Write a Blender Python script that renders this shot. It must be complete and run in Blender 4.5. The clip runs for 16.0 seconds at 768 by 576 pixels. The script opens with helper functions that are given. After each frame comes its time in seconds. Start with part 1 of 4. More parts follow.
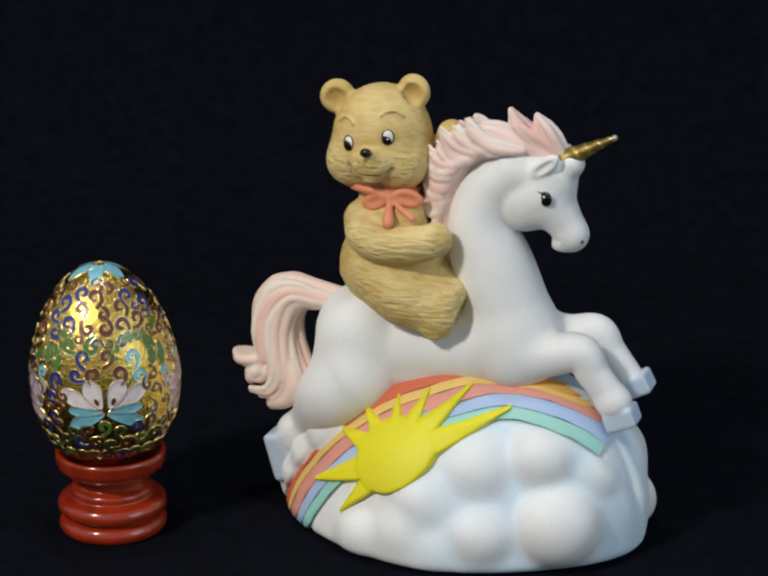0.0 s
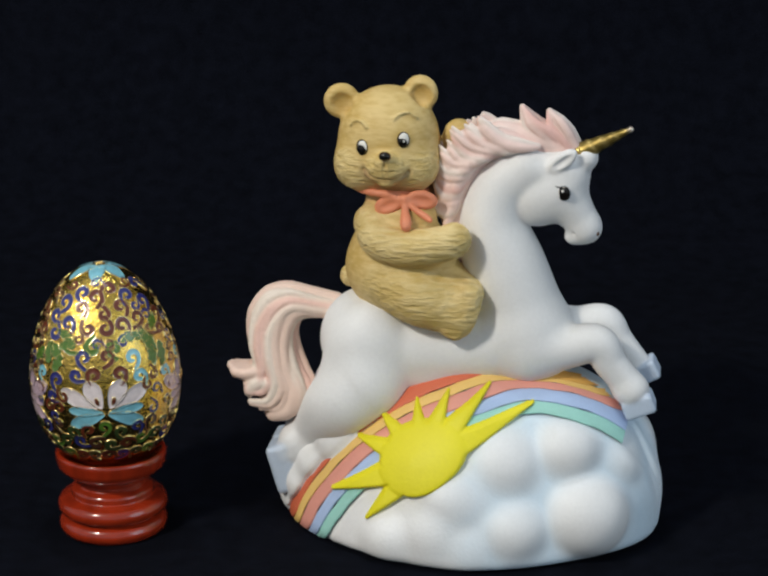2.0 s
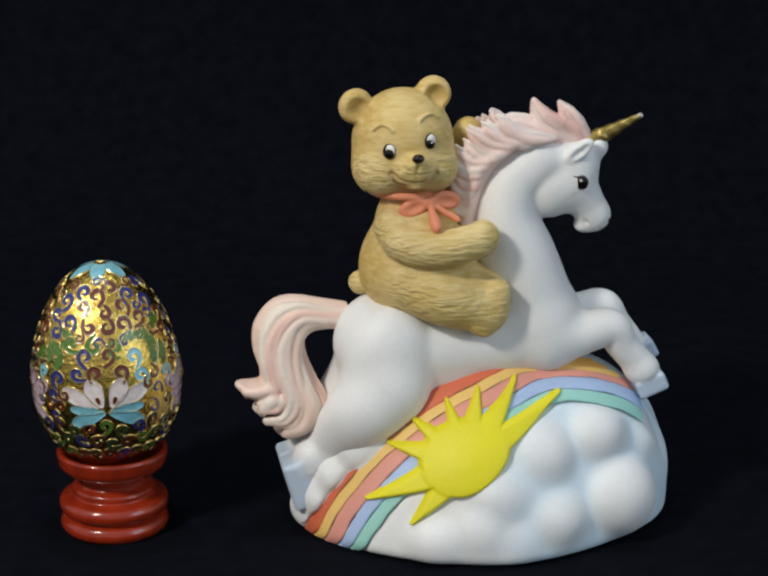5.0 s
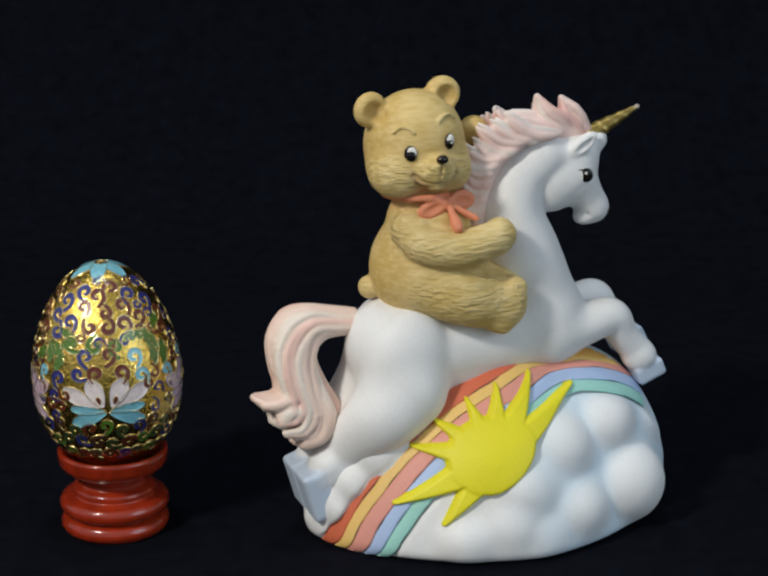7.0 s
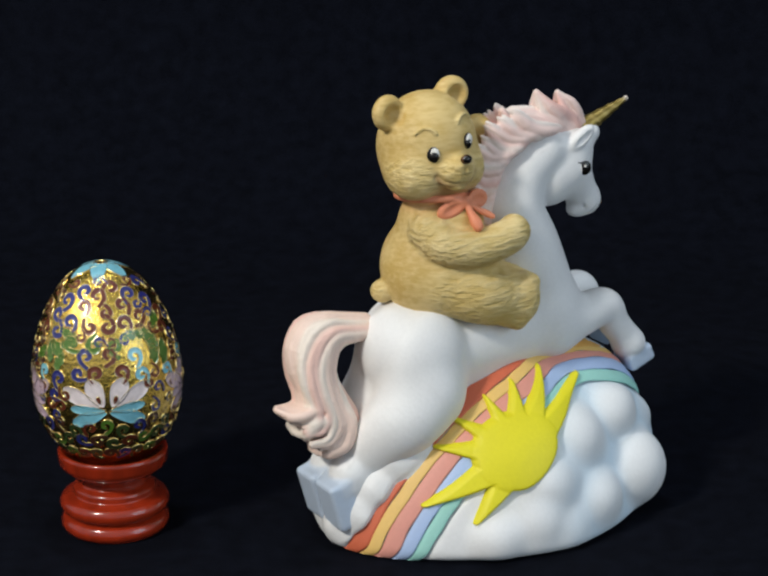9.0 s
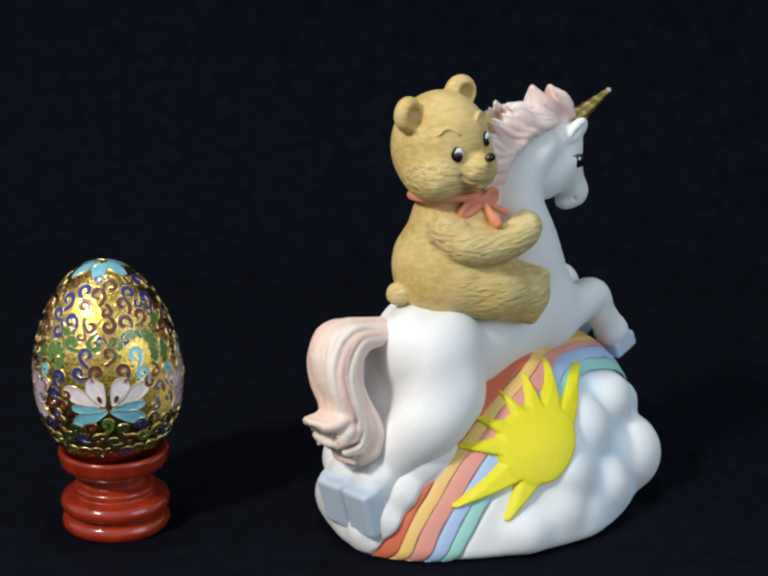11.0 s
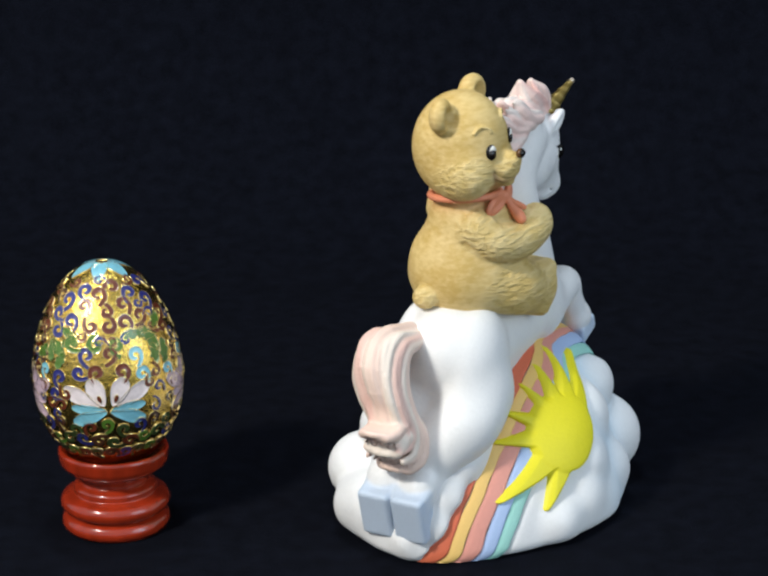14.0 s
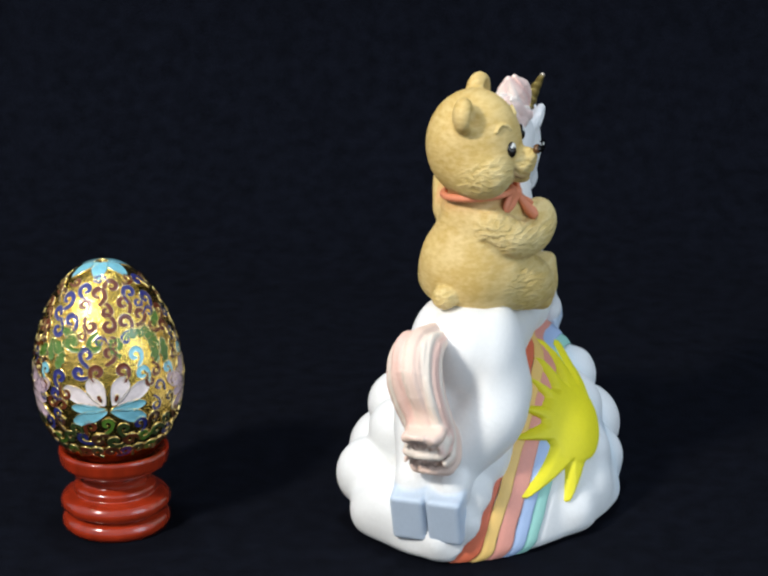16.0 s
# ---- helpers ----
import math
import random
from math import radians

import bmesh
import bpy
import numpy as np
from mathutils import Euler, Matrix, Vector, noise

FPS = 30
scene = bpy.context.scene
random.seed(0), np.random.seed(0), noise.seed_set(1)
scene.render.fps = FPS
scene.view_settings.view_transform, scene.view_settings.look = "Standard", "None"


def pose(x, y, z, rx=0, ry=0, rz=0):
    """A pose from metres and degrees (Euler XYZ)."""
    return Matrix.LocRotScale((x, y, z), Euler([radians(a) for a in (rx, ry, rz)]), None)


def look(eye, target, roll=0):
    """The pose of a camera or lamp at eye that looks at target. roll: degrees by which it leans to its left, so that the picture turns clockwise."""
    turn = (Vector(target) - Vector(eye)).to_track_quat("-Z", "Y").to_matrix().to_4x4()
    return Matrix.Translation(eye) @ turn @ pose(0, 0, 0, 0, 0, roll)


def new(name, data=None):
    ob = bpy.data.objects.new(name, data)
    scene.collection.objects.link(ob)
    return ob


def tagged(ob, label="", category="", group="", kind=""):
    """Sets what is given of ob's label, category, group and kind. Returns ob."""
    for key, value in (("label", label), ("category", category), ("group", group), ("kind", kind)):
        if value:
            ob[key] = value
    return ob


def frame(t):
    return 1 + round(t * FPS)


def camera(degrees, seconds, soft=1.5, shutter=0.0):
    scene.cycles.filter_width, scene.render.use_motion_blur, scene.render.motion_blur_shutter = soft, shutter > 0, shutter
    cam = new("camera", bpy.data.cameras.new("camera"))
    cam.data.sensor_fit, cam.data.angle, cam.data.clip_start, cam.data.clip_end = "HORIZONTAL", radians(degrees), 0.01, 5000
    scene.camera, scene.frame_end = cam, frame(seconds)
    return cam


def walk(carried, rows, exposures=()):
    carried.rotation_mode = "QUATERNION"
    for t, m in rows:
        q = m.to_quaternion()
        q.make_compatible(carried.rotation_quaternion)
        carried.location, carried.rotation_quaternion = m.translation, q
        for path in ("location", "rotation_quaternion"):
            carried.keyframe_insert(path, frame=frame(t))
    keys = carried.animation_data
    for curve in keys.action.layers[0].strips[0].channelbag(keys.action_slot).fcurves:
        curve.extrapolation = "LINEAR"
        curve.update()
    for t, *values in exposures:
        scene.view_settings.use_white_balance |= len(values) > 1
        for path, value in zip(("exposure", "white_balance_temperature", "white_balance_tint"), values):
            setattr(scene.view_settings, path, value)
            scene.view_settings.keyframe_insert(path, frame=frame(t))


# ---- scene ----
# ---- camera ----
cam = camera(20.81, 16.0, soft=2.5)


def aim(yaw, pitch):
    """The camera's pose: yaw to its left, pitch down, in degrees."""
    return pose(0, -0.64, 0.2803, 90 - pitch, 0, yaw)


PATH = ((0, 1.714, 17.855), (2, 1.727, 17.86), (4, 1.744, 17.878), (6.5, 1.773, 17.891), (9, 1.779, 17.899), (11.5, 1.8, 17.917), (14, 1.8, 17.922), (16, 1.806, 17.934))
walk(cam, [(t, aim(yaw, pitch)) for t, yaw, pitch in PATH], exposures=[(0.0, 0.13, 6460, 10), (4.0, 0.13, 6450, 10), (7.0, 0.12, 6420, 10), (8.0, 0.20, 6390, 10), (9.2, 0.33, 6350, 10), (12.0, 0.58, 6270, 10), (14.0, 0.73, 6250, 10), (16.0, 0.82, 6220, 10)])

# ---- light ----
world = bpy.data.worlds.new("room")
scene.world = world
world.use_nodes = True
world.node_tree.nodes["Background"].inputs["Color"].default_value = (0.86, 0.93, 1.0, 1)
world.node_tree.nodes["Background"].inputs["Strength"].default_value = 0.36


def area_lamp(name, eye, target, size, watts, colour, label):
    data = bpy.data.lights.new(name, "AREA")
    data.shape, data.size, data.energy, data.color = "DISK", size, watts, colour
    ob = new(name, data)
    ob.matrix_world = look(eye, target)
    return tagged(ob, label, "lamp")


area_lamp("desk_lamp", (-0.56, -0.64, 0.74), (0.0, 0, 0.07), 0.13, 5.9, (1.0, 0.94, 0.84), "warm round lamp above the table edge")
area_lamp("ceiling_lamp", (-0.14, 0.10, 1.75), (0, 0, 0.05), 0.30, 5.0, (0.86, 0.93, 1.0), "cool white lamp high over the table")
# added cool fill lamp that lifts the right-facing sides; no window stands here
area_lamp("right_fill_light", (1.25, -0.85, 0.55), (0, 0, 0.07), 0.9, 4.2, (0.70, 0.86, 1.0), "cool fill lamp added at the right to brighten the right-facing sides")

# ---- materials ----


def material(name, colour=(0.5, 0.5, 0.5), rough=0.5, metal=0.0, attribute="", grain=(), bump=0.0, scale=600.0, stretch=(1, 1, 1), coat=0.0, spec=0.5, vary=0.08, relief=False, groove=()):
    m = bpy.data.materials.new(name)
    m.use_nodes = True
    tree = m.node_tree
    n, link = tree.nodes, tree.links.new
    b = n["Principled BSDF"]
    b.inputs["Roughness"].default_value = rough
    b.inputs["Metallic"].default_value = metal
    b.inputs["Coat Weight"].default_value = coat
    b.inputs["Coat Roughness"].default_value = 0.12
    b.inputs["Specular IOR Level"].default_value = spec
    geo = n.new("ShaderNodeTexCoord")
    mapping = n.new("ShaderNodeMapping")
    mapping.inputs["Scale"].default_value = stretch
    link(geo.outputs["Object"], mapping.inputs["Vector"])
    fine = n.new("ShaderNodeTexNoise")
    fine.inputs["Scale"].default_value = scale
    fine.inputs["Detail"].default_value = 4
    link(mapping.outputs["Vector"], fine.inputs["Vector"])
    broad = n.new("ShaderNodeTexNoise")
    broad.inputs["Scale"].default_value = scale * 0.12
    broad.inputs["Detail"].default_value = 3
    link(geo.outputs["Object"], broad.inputs["Vector"])
    if attribute:
        base = n.new("ShaderNodeAttribute")
        base.attribute_name = attribute
        source = base.outputs["Color"]
    else:
        base = n.new("ShaderNodeRGB")
        base.outputs[0].default_value = (*colour, 1)
        source = base.outputs[0]
    add = n.new("ShaderNodeMath")
    add.operation = "ADD"
    link(fine.outputs["Fac"], add.inputs[0])
    link(broad.outputs["Fac"], add.inputs[1])
    span = n.new("ShaderNodeMapRange")
    span.inputs["From Min"].default_value, span.inputs["From Max"].default_value = 0.6, 1.4
    span.inputs["To Min"].default_value, span.inputs["To Max"].default_value = 1 - vary, 1 + vary
    link(add.outputs[0], span.inputs["Value"])
    mix = n.new("ShaderNodeVectorMath")
    mix.operation = "SCALE"
    link(source, mix.inputs[0])
    link(span.outputs["Result"], mix.inputs["Scale"])
    tinted = mix.outputs["Vector"]
    if groove:
        # paint wiped off the ridges stays darker in the grooves
        ramp = n.new("ShaderNodeValToRGB")
        ramp.color_ramp.elements[0].position, ramp.color_ramp.elements[0].color = 0.40, (*groove, 1)
        ramp.color_ramp.elements[1].position, ramp.color_ramp.elements[1].color = 0.58, (1.06, 1.08, 1.16, 1)
        half = n.new("ShaderNodeMath")
        half.operation = "MULTIPLY"
        half.inputs[1].default_value = 0.5
        link(add.outputs[0], half.inputs[0])
        link(half.outputs[0], ramp.inputs["Fac"])
        stain = n.new("ShaderNodeVectorMath")
        stain.operation = "MULTIPLY"
        link(tinted, stain.inputs[0])
        link(ramp.outputs["Color"], stain.inputs[1])
        tinted = stain.outputs["Vector"]
    link(tinted, b.inputs["Base Color"])
    if bump:
        node = n.new("ShaderNodeBump")
        node.inputs["Strength"].default_value = 1.0
        node.inputs["Distance"].default_value = bump
        if relief:
            link(base.outputs["Alpha"], node.inputs["Strength"])
        link(fine.outputs["Fac"], node.inputs["Height"])
        link(node.outputs["Normal"], b.inputs["Normal"])
    return m


BISQUE = material("painted_bisque", attribute="paint", rough=0.55, bump=0.00008, scale=900, vary=0.04)
FUR = material("painted_fur", attribute="paint", rough=0.6, bump=0.0014, scale=620, stretch=(0.30, 0.7, 1.25), vary=0.06, relief=True, groove=(0.92, 0.86, 0.66))
HAIR = material("painted_hair", attribute="paint", rough=0.6, bump=0.00012, scale=700, vary=0.04)
GILT = material("mottled_gilt", attribute="paint", rough=0.36, metal=0.7, bump=0.0002, scale=900, vary=0.25)
GLAZE = material("glossy_paint", attribute="paint", rough=0.25, vary=0.02)
GOLD = material("gilt_ground", (0.78, 0.53, 0.10), 0.25, 1.0, bump=0.0003, scale=1100, vary=0.4, coat=0.6)
WIRE = material("gilt_wire", (0.95, 0.72, 0.28), 0.2, 1.0, scale=900, coat=0.3)
LACQUER = material("red_lacquer", (0.285, 0.024, 0.006), 0.22, scale=260, stretch=(1, 1, 0.2), bump=0.00008, vary=0.35, coat=0.6)
ENAMEL = {tone: material("enamel_" + tone, colour, 0.3, scale=700, vary=0.18, coat=0.8) for tone, colour in (
    ("blue", (0.022, 0.025, 0.16)), ("brown", (0.12, 0.024, 0.008)), ("green", (0.075, 0.165, 0.018)), ("cyan", (0.20, 0.50, 0.60)),
    ("white", (0.74, 0.66, 0.66)), ("pink", (0.62, 0.46, 0.54)), ("moss", (0.03, 0.05, 0.012)), ("umber", (0.06, 0.022, 0.010)))}
CLOTH = material("black_cloth", (0.0030, 0.0037, 0.0068), 0.95, scale=1200, bump=0.0003, vary=0.55, spec=0.05)

# ---- clay modelling: blended solids on a grid, skinned with quads; millimetres ----


def curve_points(points, steps):
    """A smooth curve through (x, y, z, r) rows."""
    p = np.array(points, float)
    p = np.vstack([2 * p[0] - p[1], p, 2 * p[-1] - p[-2]])
    out = []
    for i in range(1, len(p) - 2):
        for s in np.arange(steps) / steps:
            a, b, c, d = p[i - 1:i + 3]
            out.append(0.5 * (2 * b + (c - a) * s + (2 * a - 5 * b + 4 * c - d) * s * s + (3 * b - a - 3 * c + d) * s ** 3))
    out.append(p[-2])
    return np.array(out)


class Clay:
    def __init__(self, low, high, cell):
        self.low, self.cell = np.array(low, float), cell
        self.size = np.ceil((np.array(high, float) - self.low) / cell).astype(int) + 1
        self.d = np.full(self.size, 12.0, np.float32)
        self.solids = []

    def put(self, field, box, colour, k, cut=False):
        pad = k + 2.5 * self.cell
        a = np.clip(np.floor((np.array(box[0]) - pad - self.low) / self.cell).astype(int), 0, self.size)
        b = np.clip(np.ceil((np.array(box[1]) + pad - self.low) / self.cell).astype(int) + 1, 0, self.size)
        if (b <= a).any():
            return
        ax = [self.low[i] + self.cell * np.arange(a[i], b[i]) for i in range(3)]
        g = np.stack(np.meshgrid(*ax, indexing="ij"), -1).astype(np.float32)
        new_d = field(g)
        part = self.d[a[0]:b[0], a[1]:b[1], a[2]:b[2]]
        if cut:
            h = np.maximum(k - np.abs(part + new_d), 0) / k
            part[...] = np.maximum(part, -new_d) + h * h * k / 4
        else:
            h = np.maximum(k - np.abs(part - new_d), 0) / k
            part[...] = np.minimum(part, new_d) - h * h * k / 4
        if colour is not None:
            self.solids.append((field, colour, np.array(box[0]) - 3, np.array(box[1]) + 3))

    def ball(self, c, r, colour, k=2.0, turn=(0, 0, 0), cut=False):
        """An ellipsoid, turned by degrees."""
        c = np.array(c, float)
        r = np.array((r, r, r) if np.isscalar(r) else r, float)
        m = np.array(Euler([radians(a) for a in turn]).to_matrix())

        def field(g):
            q = (g - c) @ m
            k0 = np.sqrt(((q / r) ** 2).sum(-1))
            k1 = np.sqrt(((q / r ** 2) ** 2).sum(-1)) + 1e-9
            return k0 * (k0 - 1) / k1
        e = r.max()
        self.put(field, (c - e, c + e), None if cut else colour, k, cut)

    def tube(self, points, colour, k=2.0, steps=5, cut=False):
        """A tapering limb through (x, y, z, r) rows."""
        p = curve_points(points, steps)
        if k <= 0.45 and len(p) > 7:
            for i in range(0, len(p) - 1, 5):
                self.limb(p[i:i + 6], colour, k, cut)
        else:
            self.limb(p, colour, k, cut)

    def limb(self, p, colour, k, cut):
        def field(g):
            best = None
            for a, b in zip(p[:-1], p[1:]):
                ab = b[:3] - a[:3]
                s = np.clip(((g - a[:3]) @ ab) / max(ab @ ab, 1e-9), 0, 1)
                d = np.sqrt(((g - a[:3] - s[..., None] * ab) ** 2).sum(-1)) - (a[3] + s * (b[3] - a[3]))
                best = d if best is None else np.minimum(best, d)
            return best
        r = p[:, 3].max()
        self.put(field, (p[:, :3].min(0) - r, p[:, :3].max(0) + r), None if cut else colour, k, cut)

    def block(self, c, half, colour, k=0.6, turn=(0, 0, 0), soft=0.8, cut=False):
        c, half = np.array(c, float), np.array(half, float)
        m = np.array(Euler([radians(a) for a in turn]).to_matrix())

        def field(g):
            q = np.abs((g - c) @ m) - half + soft
            return np.sqrt((np.maximum(q, 0) ** 2).sum(-1)) + np.minimum(q.max(-1), 0) - soft
        e = np.linalg.norm(half)
        self.put(field, (c - e, c + e), None if cut else colour, k, cut)

    def grid(self):
        ax = [self.low[i] + self.cell * np.arange(self.size[i]) for i in range(3)]
        return np.stack(np.meshgrid(*ax, indexing="ij"), -1).astype(np.float32)

    def skin(self):
        """Vertices and quads of the surface."""
        d = self.d
        inside = d < 0
        n = np.array(d.shape) - 1
        total, count = np.zeros((*n, 3), np.float32), np.zeros(n, np.float32)
        corner = lambda a, o: a[o[0]:o[0] + n[0], o[1]:o[1] + n[1], o[2]:o[2] + n[2]]
        for axis in range(3):
            u, v = (axis + 1) % 3, (axis + 2) % 3
            for i in (0, 1):
                for j in (0, 1):
                    o = [0, 0, 0]
                    o[u], o[v] = i, j
                    e = list(o)
                    e[axis] = 1
                    a, b = corner(d, o), corner(d, e)
                    cross = corner(inside, o) != corner(inside, e)
                    s = np.where(cross, a / np.where(cross, a - b, 1), 0)
                    total[..., u] += cross * i
                    total[..., v] += cross * j
                    total[..., axis] += s
                    count += cross
        live = count > 0
        index = np.full(n, -1, np.int64)
        index[live] = np.arange(live.sum())
        cells = np.argwhere(live)
        verts = self.low + self.cell * (cells + total[live] / count[live][:, None])
        quads = []
        for axis in range(3):
            u, v = (axis + 1) % 3, (axis + 2) % 3
            sl, sh = [slice(None)] * 3, [slice(None)] * 3
            sl[axis], sh[axis] = slice(0, -1), slice(1, None)
            change = inside[tuple(sl)] != inside[tuple(sh)]
            at = np.argwhere(change)
            at = at[(at[:, u] > 0) & (at[:, v] > 0) & (at[:, u] < n[u]) & (at[:, v] < n[v])]
            first = inside[at[:, 0], at[:, 1], at[:, 2]]
            ids = []
            for i, j in ((1, 1), (0, 1), (0, 0), (1, 0)):
                c = at.copy()
                c[:, u] -= i
                c[:, v] -= j
                ids.append(index[c[:, 0], c[:, 1], c[:, 2]])
            q = np.stack(ids, 1)
            q[~first] = q[~first][:, ::-1]
            quads.append(q)
        return verts, np.vstack(quads)

    def colours(self, verts, blur=0.35):
        tones = sorted({tuple(s[1]) for s in self.solids})
        near = np.full((len(verts), len(tones)), 60.0 * blur)
        for f, colour, low, high in self.solids:
            close = ((verts > low) & (verts < high)).all(1)
            if close.any():
                i = tones.index(tuple(colour))
                near[close, i] = np.minimum(near[close, i], f(verts[close]))
        w = np.exp(-(near - near.min(1, keepdims=True)) / blur)
        return (w @ np.array(tones)) / w.sum(1, keepdims=True)


def clay_object(name, verts, quads, colours, mat, parent, label="", relief=None):
    mesh = bpy.data.meshes.new(name)
    mesh.from_pydata((verts * 0.001).tolist(), [], quads.tolist())
    mesh.shade_smooth()
    if colours is not None:
        layer = mesh.color_attributes.new("paint", "FLOAT_COLOR", "POINT")
        layer.data.foreach_set("color", np.hstack([colours, np.ones((len(verts), 1)) if relief is None else relief[:, None]]).astype(np.float32).ravel())
    mesh.materials.append(mat)
    ob = new(name, mesh)
    ob.parent = parent
    return tagged(ob, label) if label else ob


def bead_object(name, items, parent, label=""):
    """Smooth ellipsoids (centre, radii, turn, colour) as one part: an eye, a nose, a nostril."""
    n, m = 20, 12
    ring = np.array([[(math.sin(math.pi * j / m) * math.cos(2 * math.pi * i / n), math.sin(math.pi * j / m) * math.sin(2 * math.pi * i / n), math.cos(math.pi * j / m)) for i in range(n)] for j in range(m + 1)]).reshape(-1, 3)
    face = np.array([(j * n + i, (j + 1) * n + i, (j + 1) * n + (i + 1) % n, j * n + (i + 1) % n) for j in range(m) for i in range(n)])
    verts, quads, colours = [], [], []
    for k, (c, r, turn, colour) in enumerate(items):
        rot = np.array(Euler([radians(a) for a in turn]).to_matrix())
        verts.append(ring * np.array(r) @ rot.T + np.array(c))
        quads.append(face + k * len(ring))
        colours.append(np.tile(colour, (len(ring), 1)))
    return clay_object(name, np.vstack(verts), np.vstack(quads), np.vstack(colours), GLAZE, parent, label)


WHITE, ICE, PINK, BLUSH, CREAM = (0.81, 0.81, 0.80), (0.62, 0.76, 0.86), (0.76, 0.47, 0.41), (0.80, 0.60, 0.54), (0.80, 0.71, 0.65)
HOOF, HORN, TAN, PALE_TAN, CORAL = (0.52, 0.61, 0.73), (0.24, 0.17, 0.04), (0.62, 0.450, 0.170), (0.67, 0.515, 0.22), (0.74, 0.26, 0.135)
BLACK, EYE_WHITE, BROWN = (0.006, 0.005, 0.004), (0.80, 0.78, 0.72), (0.10, 0.045, 0.015)
MID = -12.7

# ---- the figurine ----
figurine = tagged(new("unicorn_music_box"), "painted bisque figurine of a bear riding a unicorn on a cloud", "figurine")


CELL = 0.6
CORE_AT, CORE_SIZE, CORE_POWER = np.array((10.5, -15.0, -2.0)), np.array((59.5, 41.0, 60.0)), 1.65


def core_field(g):
    """Distance to the cloud's core, a dome with straightish flanks."""
    u = np.abs(g - CORE_AT) / CORE_SIZE + 1e-6
    q = (u ** CORE_POWER).sum(-1) ** (1 / CORE_POWER)
    slope = q[..., None] ** (1 - CORE_POWER) * u ** (CORE_POWER - 1) / CORE_SIZE
    dome = (q - 1) / np.sqrt((slope ** 2).sum(-1))
    # the fore end swells up under the front legs
    v = (g - np.array((34.0, -13.0, 9.0))) / np.array((37.0, 29.0, 46.0))
    k0 = np.sqrt((v ** 2).sum(-1))
    swell = k0 * (k0 - 1) / (np.sqrt(((v / np.array((37.0, 29.0, 46.0))) ** 2).sum(-1)) + 1e-9)
    h = np.maximum(4 - np.abs(dome - swell), 0) / 4
    return np.minimum(dome, swell) - h * h


def cloud_core(low, high):
    c = Clay(low, high, CELL)
    box = (CORE_AT - CORE_SIZE, CORE_AT + CORE_SIZE + 4)
    c.put(core_field, box, None, 3)
    # white dome, airbrushed pale blue between the puffs of the fore end
    c.solids.append((lambda g: np.maximum(core_field(g), (g[..., 0] - 16) * 0.3), WHITE, box[0] - 3, box[1] + 3))
    c.solids.append((lambda g: np.maximum(core_field(g), (16 - g[..., 0]) * 0.3), ICE, box[0] - 3, box[1] + 3))
    return c


def core_front(x, z):
    """The near face of the cloud's core over (x, z): its y, and whether there is one."""
    near, far = np.full(x.shape, -75.0), np.full(x.shape, -15.5)
    ok = core_field(np.stack([x, far, z], -1)) < 0
    for _ in range(26):
        mid = (near + far) / 2
        inside = core_field(np.stack([x, mid, z], -1)) < 0
        far, near = np.where(inside, mid, far), np.where(inside, near, mid)
    return far, ok


RAIN_X, RAIN_Z, RAIN_OUT, RAIN_IN = 37.0, -33.0, 92.4, 77.9


def rain_radius(r, a):
    """A band's radius at an angle: the outer bands crowd together over the crest, and all bend down at the fore end."""
    q = np.clip((1.86 - a) / 0.24, 0, 1)
    return r - np.maximum(r - 84.2, 0) * 0.6 * q * q * (3 - 2 * q) - 36 * np.maximum(1.7 - a, 0) ** 2 - 6 * np.maximum(a - 2.62, 0)


def rainbow_stripe(tone, colour, outer, inner, fore, aft, seed):
    """One painted band, slightly proud and rounded, lying on the cloud's core."""
    angles = np.radians(np.linspace(fore, aft, 200))
    across = np.linspace(0, 1, 9)
    a, s = np.meshgrid(angles, across, indexing="ij")
    wave = 0.22 * np.sin(a * 23 + seed) + 0.12 * np.sin(a * 57 + 2 * seed)
    r = rain_radius(outer + (inner - outer) * s, a) + wave * 0.5
    x, z = RAIN_X + r * np.cos(a), RAIN_Z + r * np.sin(a)
    # the foot of the outer bands wraps round the end of the dome
    high = (np.clip(z - CORE_AT[2], 0, 58) / CORE_SIZE[2]) ** CORE_POWER
    x = np.maximum(x, CORE_AT[0] + 0.3 - CORE_SIZE[0] * np.clip(1 - high - (2.0 / CORE_SIZE[1]) ** CORE_POWER, 0, 1) ** (1 / CORE_POWER))
    y, ok = core_front(x, np.maximum(z, 0.5))
    rise = np.where((s < 0.01) | (s > 0.99), -0.3, 0.1 + 0.5 * np.sin(np.pi * s) ** 0.5) - 2.2 * (np.clip(5 - z, 0, 5) / 5) ** 2
    ok &= z > -1.5
    verts = np.stack([x, y - rise, np.maximum(z - 0.25 * rise, 0.5)], -1)
    n, m = a.shape
    quads = [(i * m + j, (i + 1) * m + j, (i + 1) * m + j + 1, i * m + j + 1) for i in range(n - 1) for j in range(m - 1) if ok[i, j] and ok[i + 1, j] and ok[i, j + 1] and ok[i + 1, j + 1]]
    used = sorted({k for q in quads for k in q})
    slot = {k: i for i, k in enumerate(used)}
    verts = verts.reshape(-1, 3)[used]
    quads = np.array([[slot[k] for k in q] for q in quads])
    shade = np.tile(colour, (len(verts), 1))
    clay_object("rainbow_stripe", verts, quads, shade, BISQUE, figurine, tone + " painted rainbow stripe")


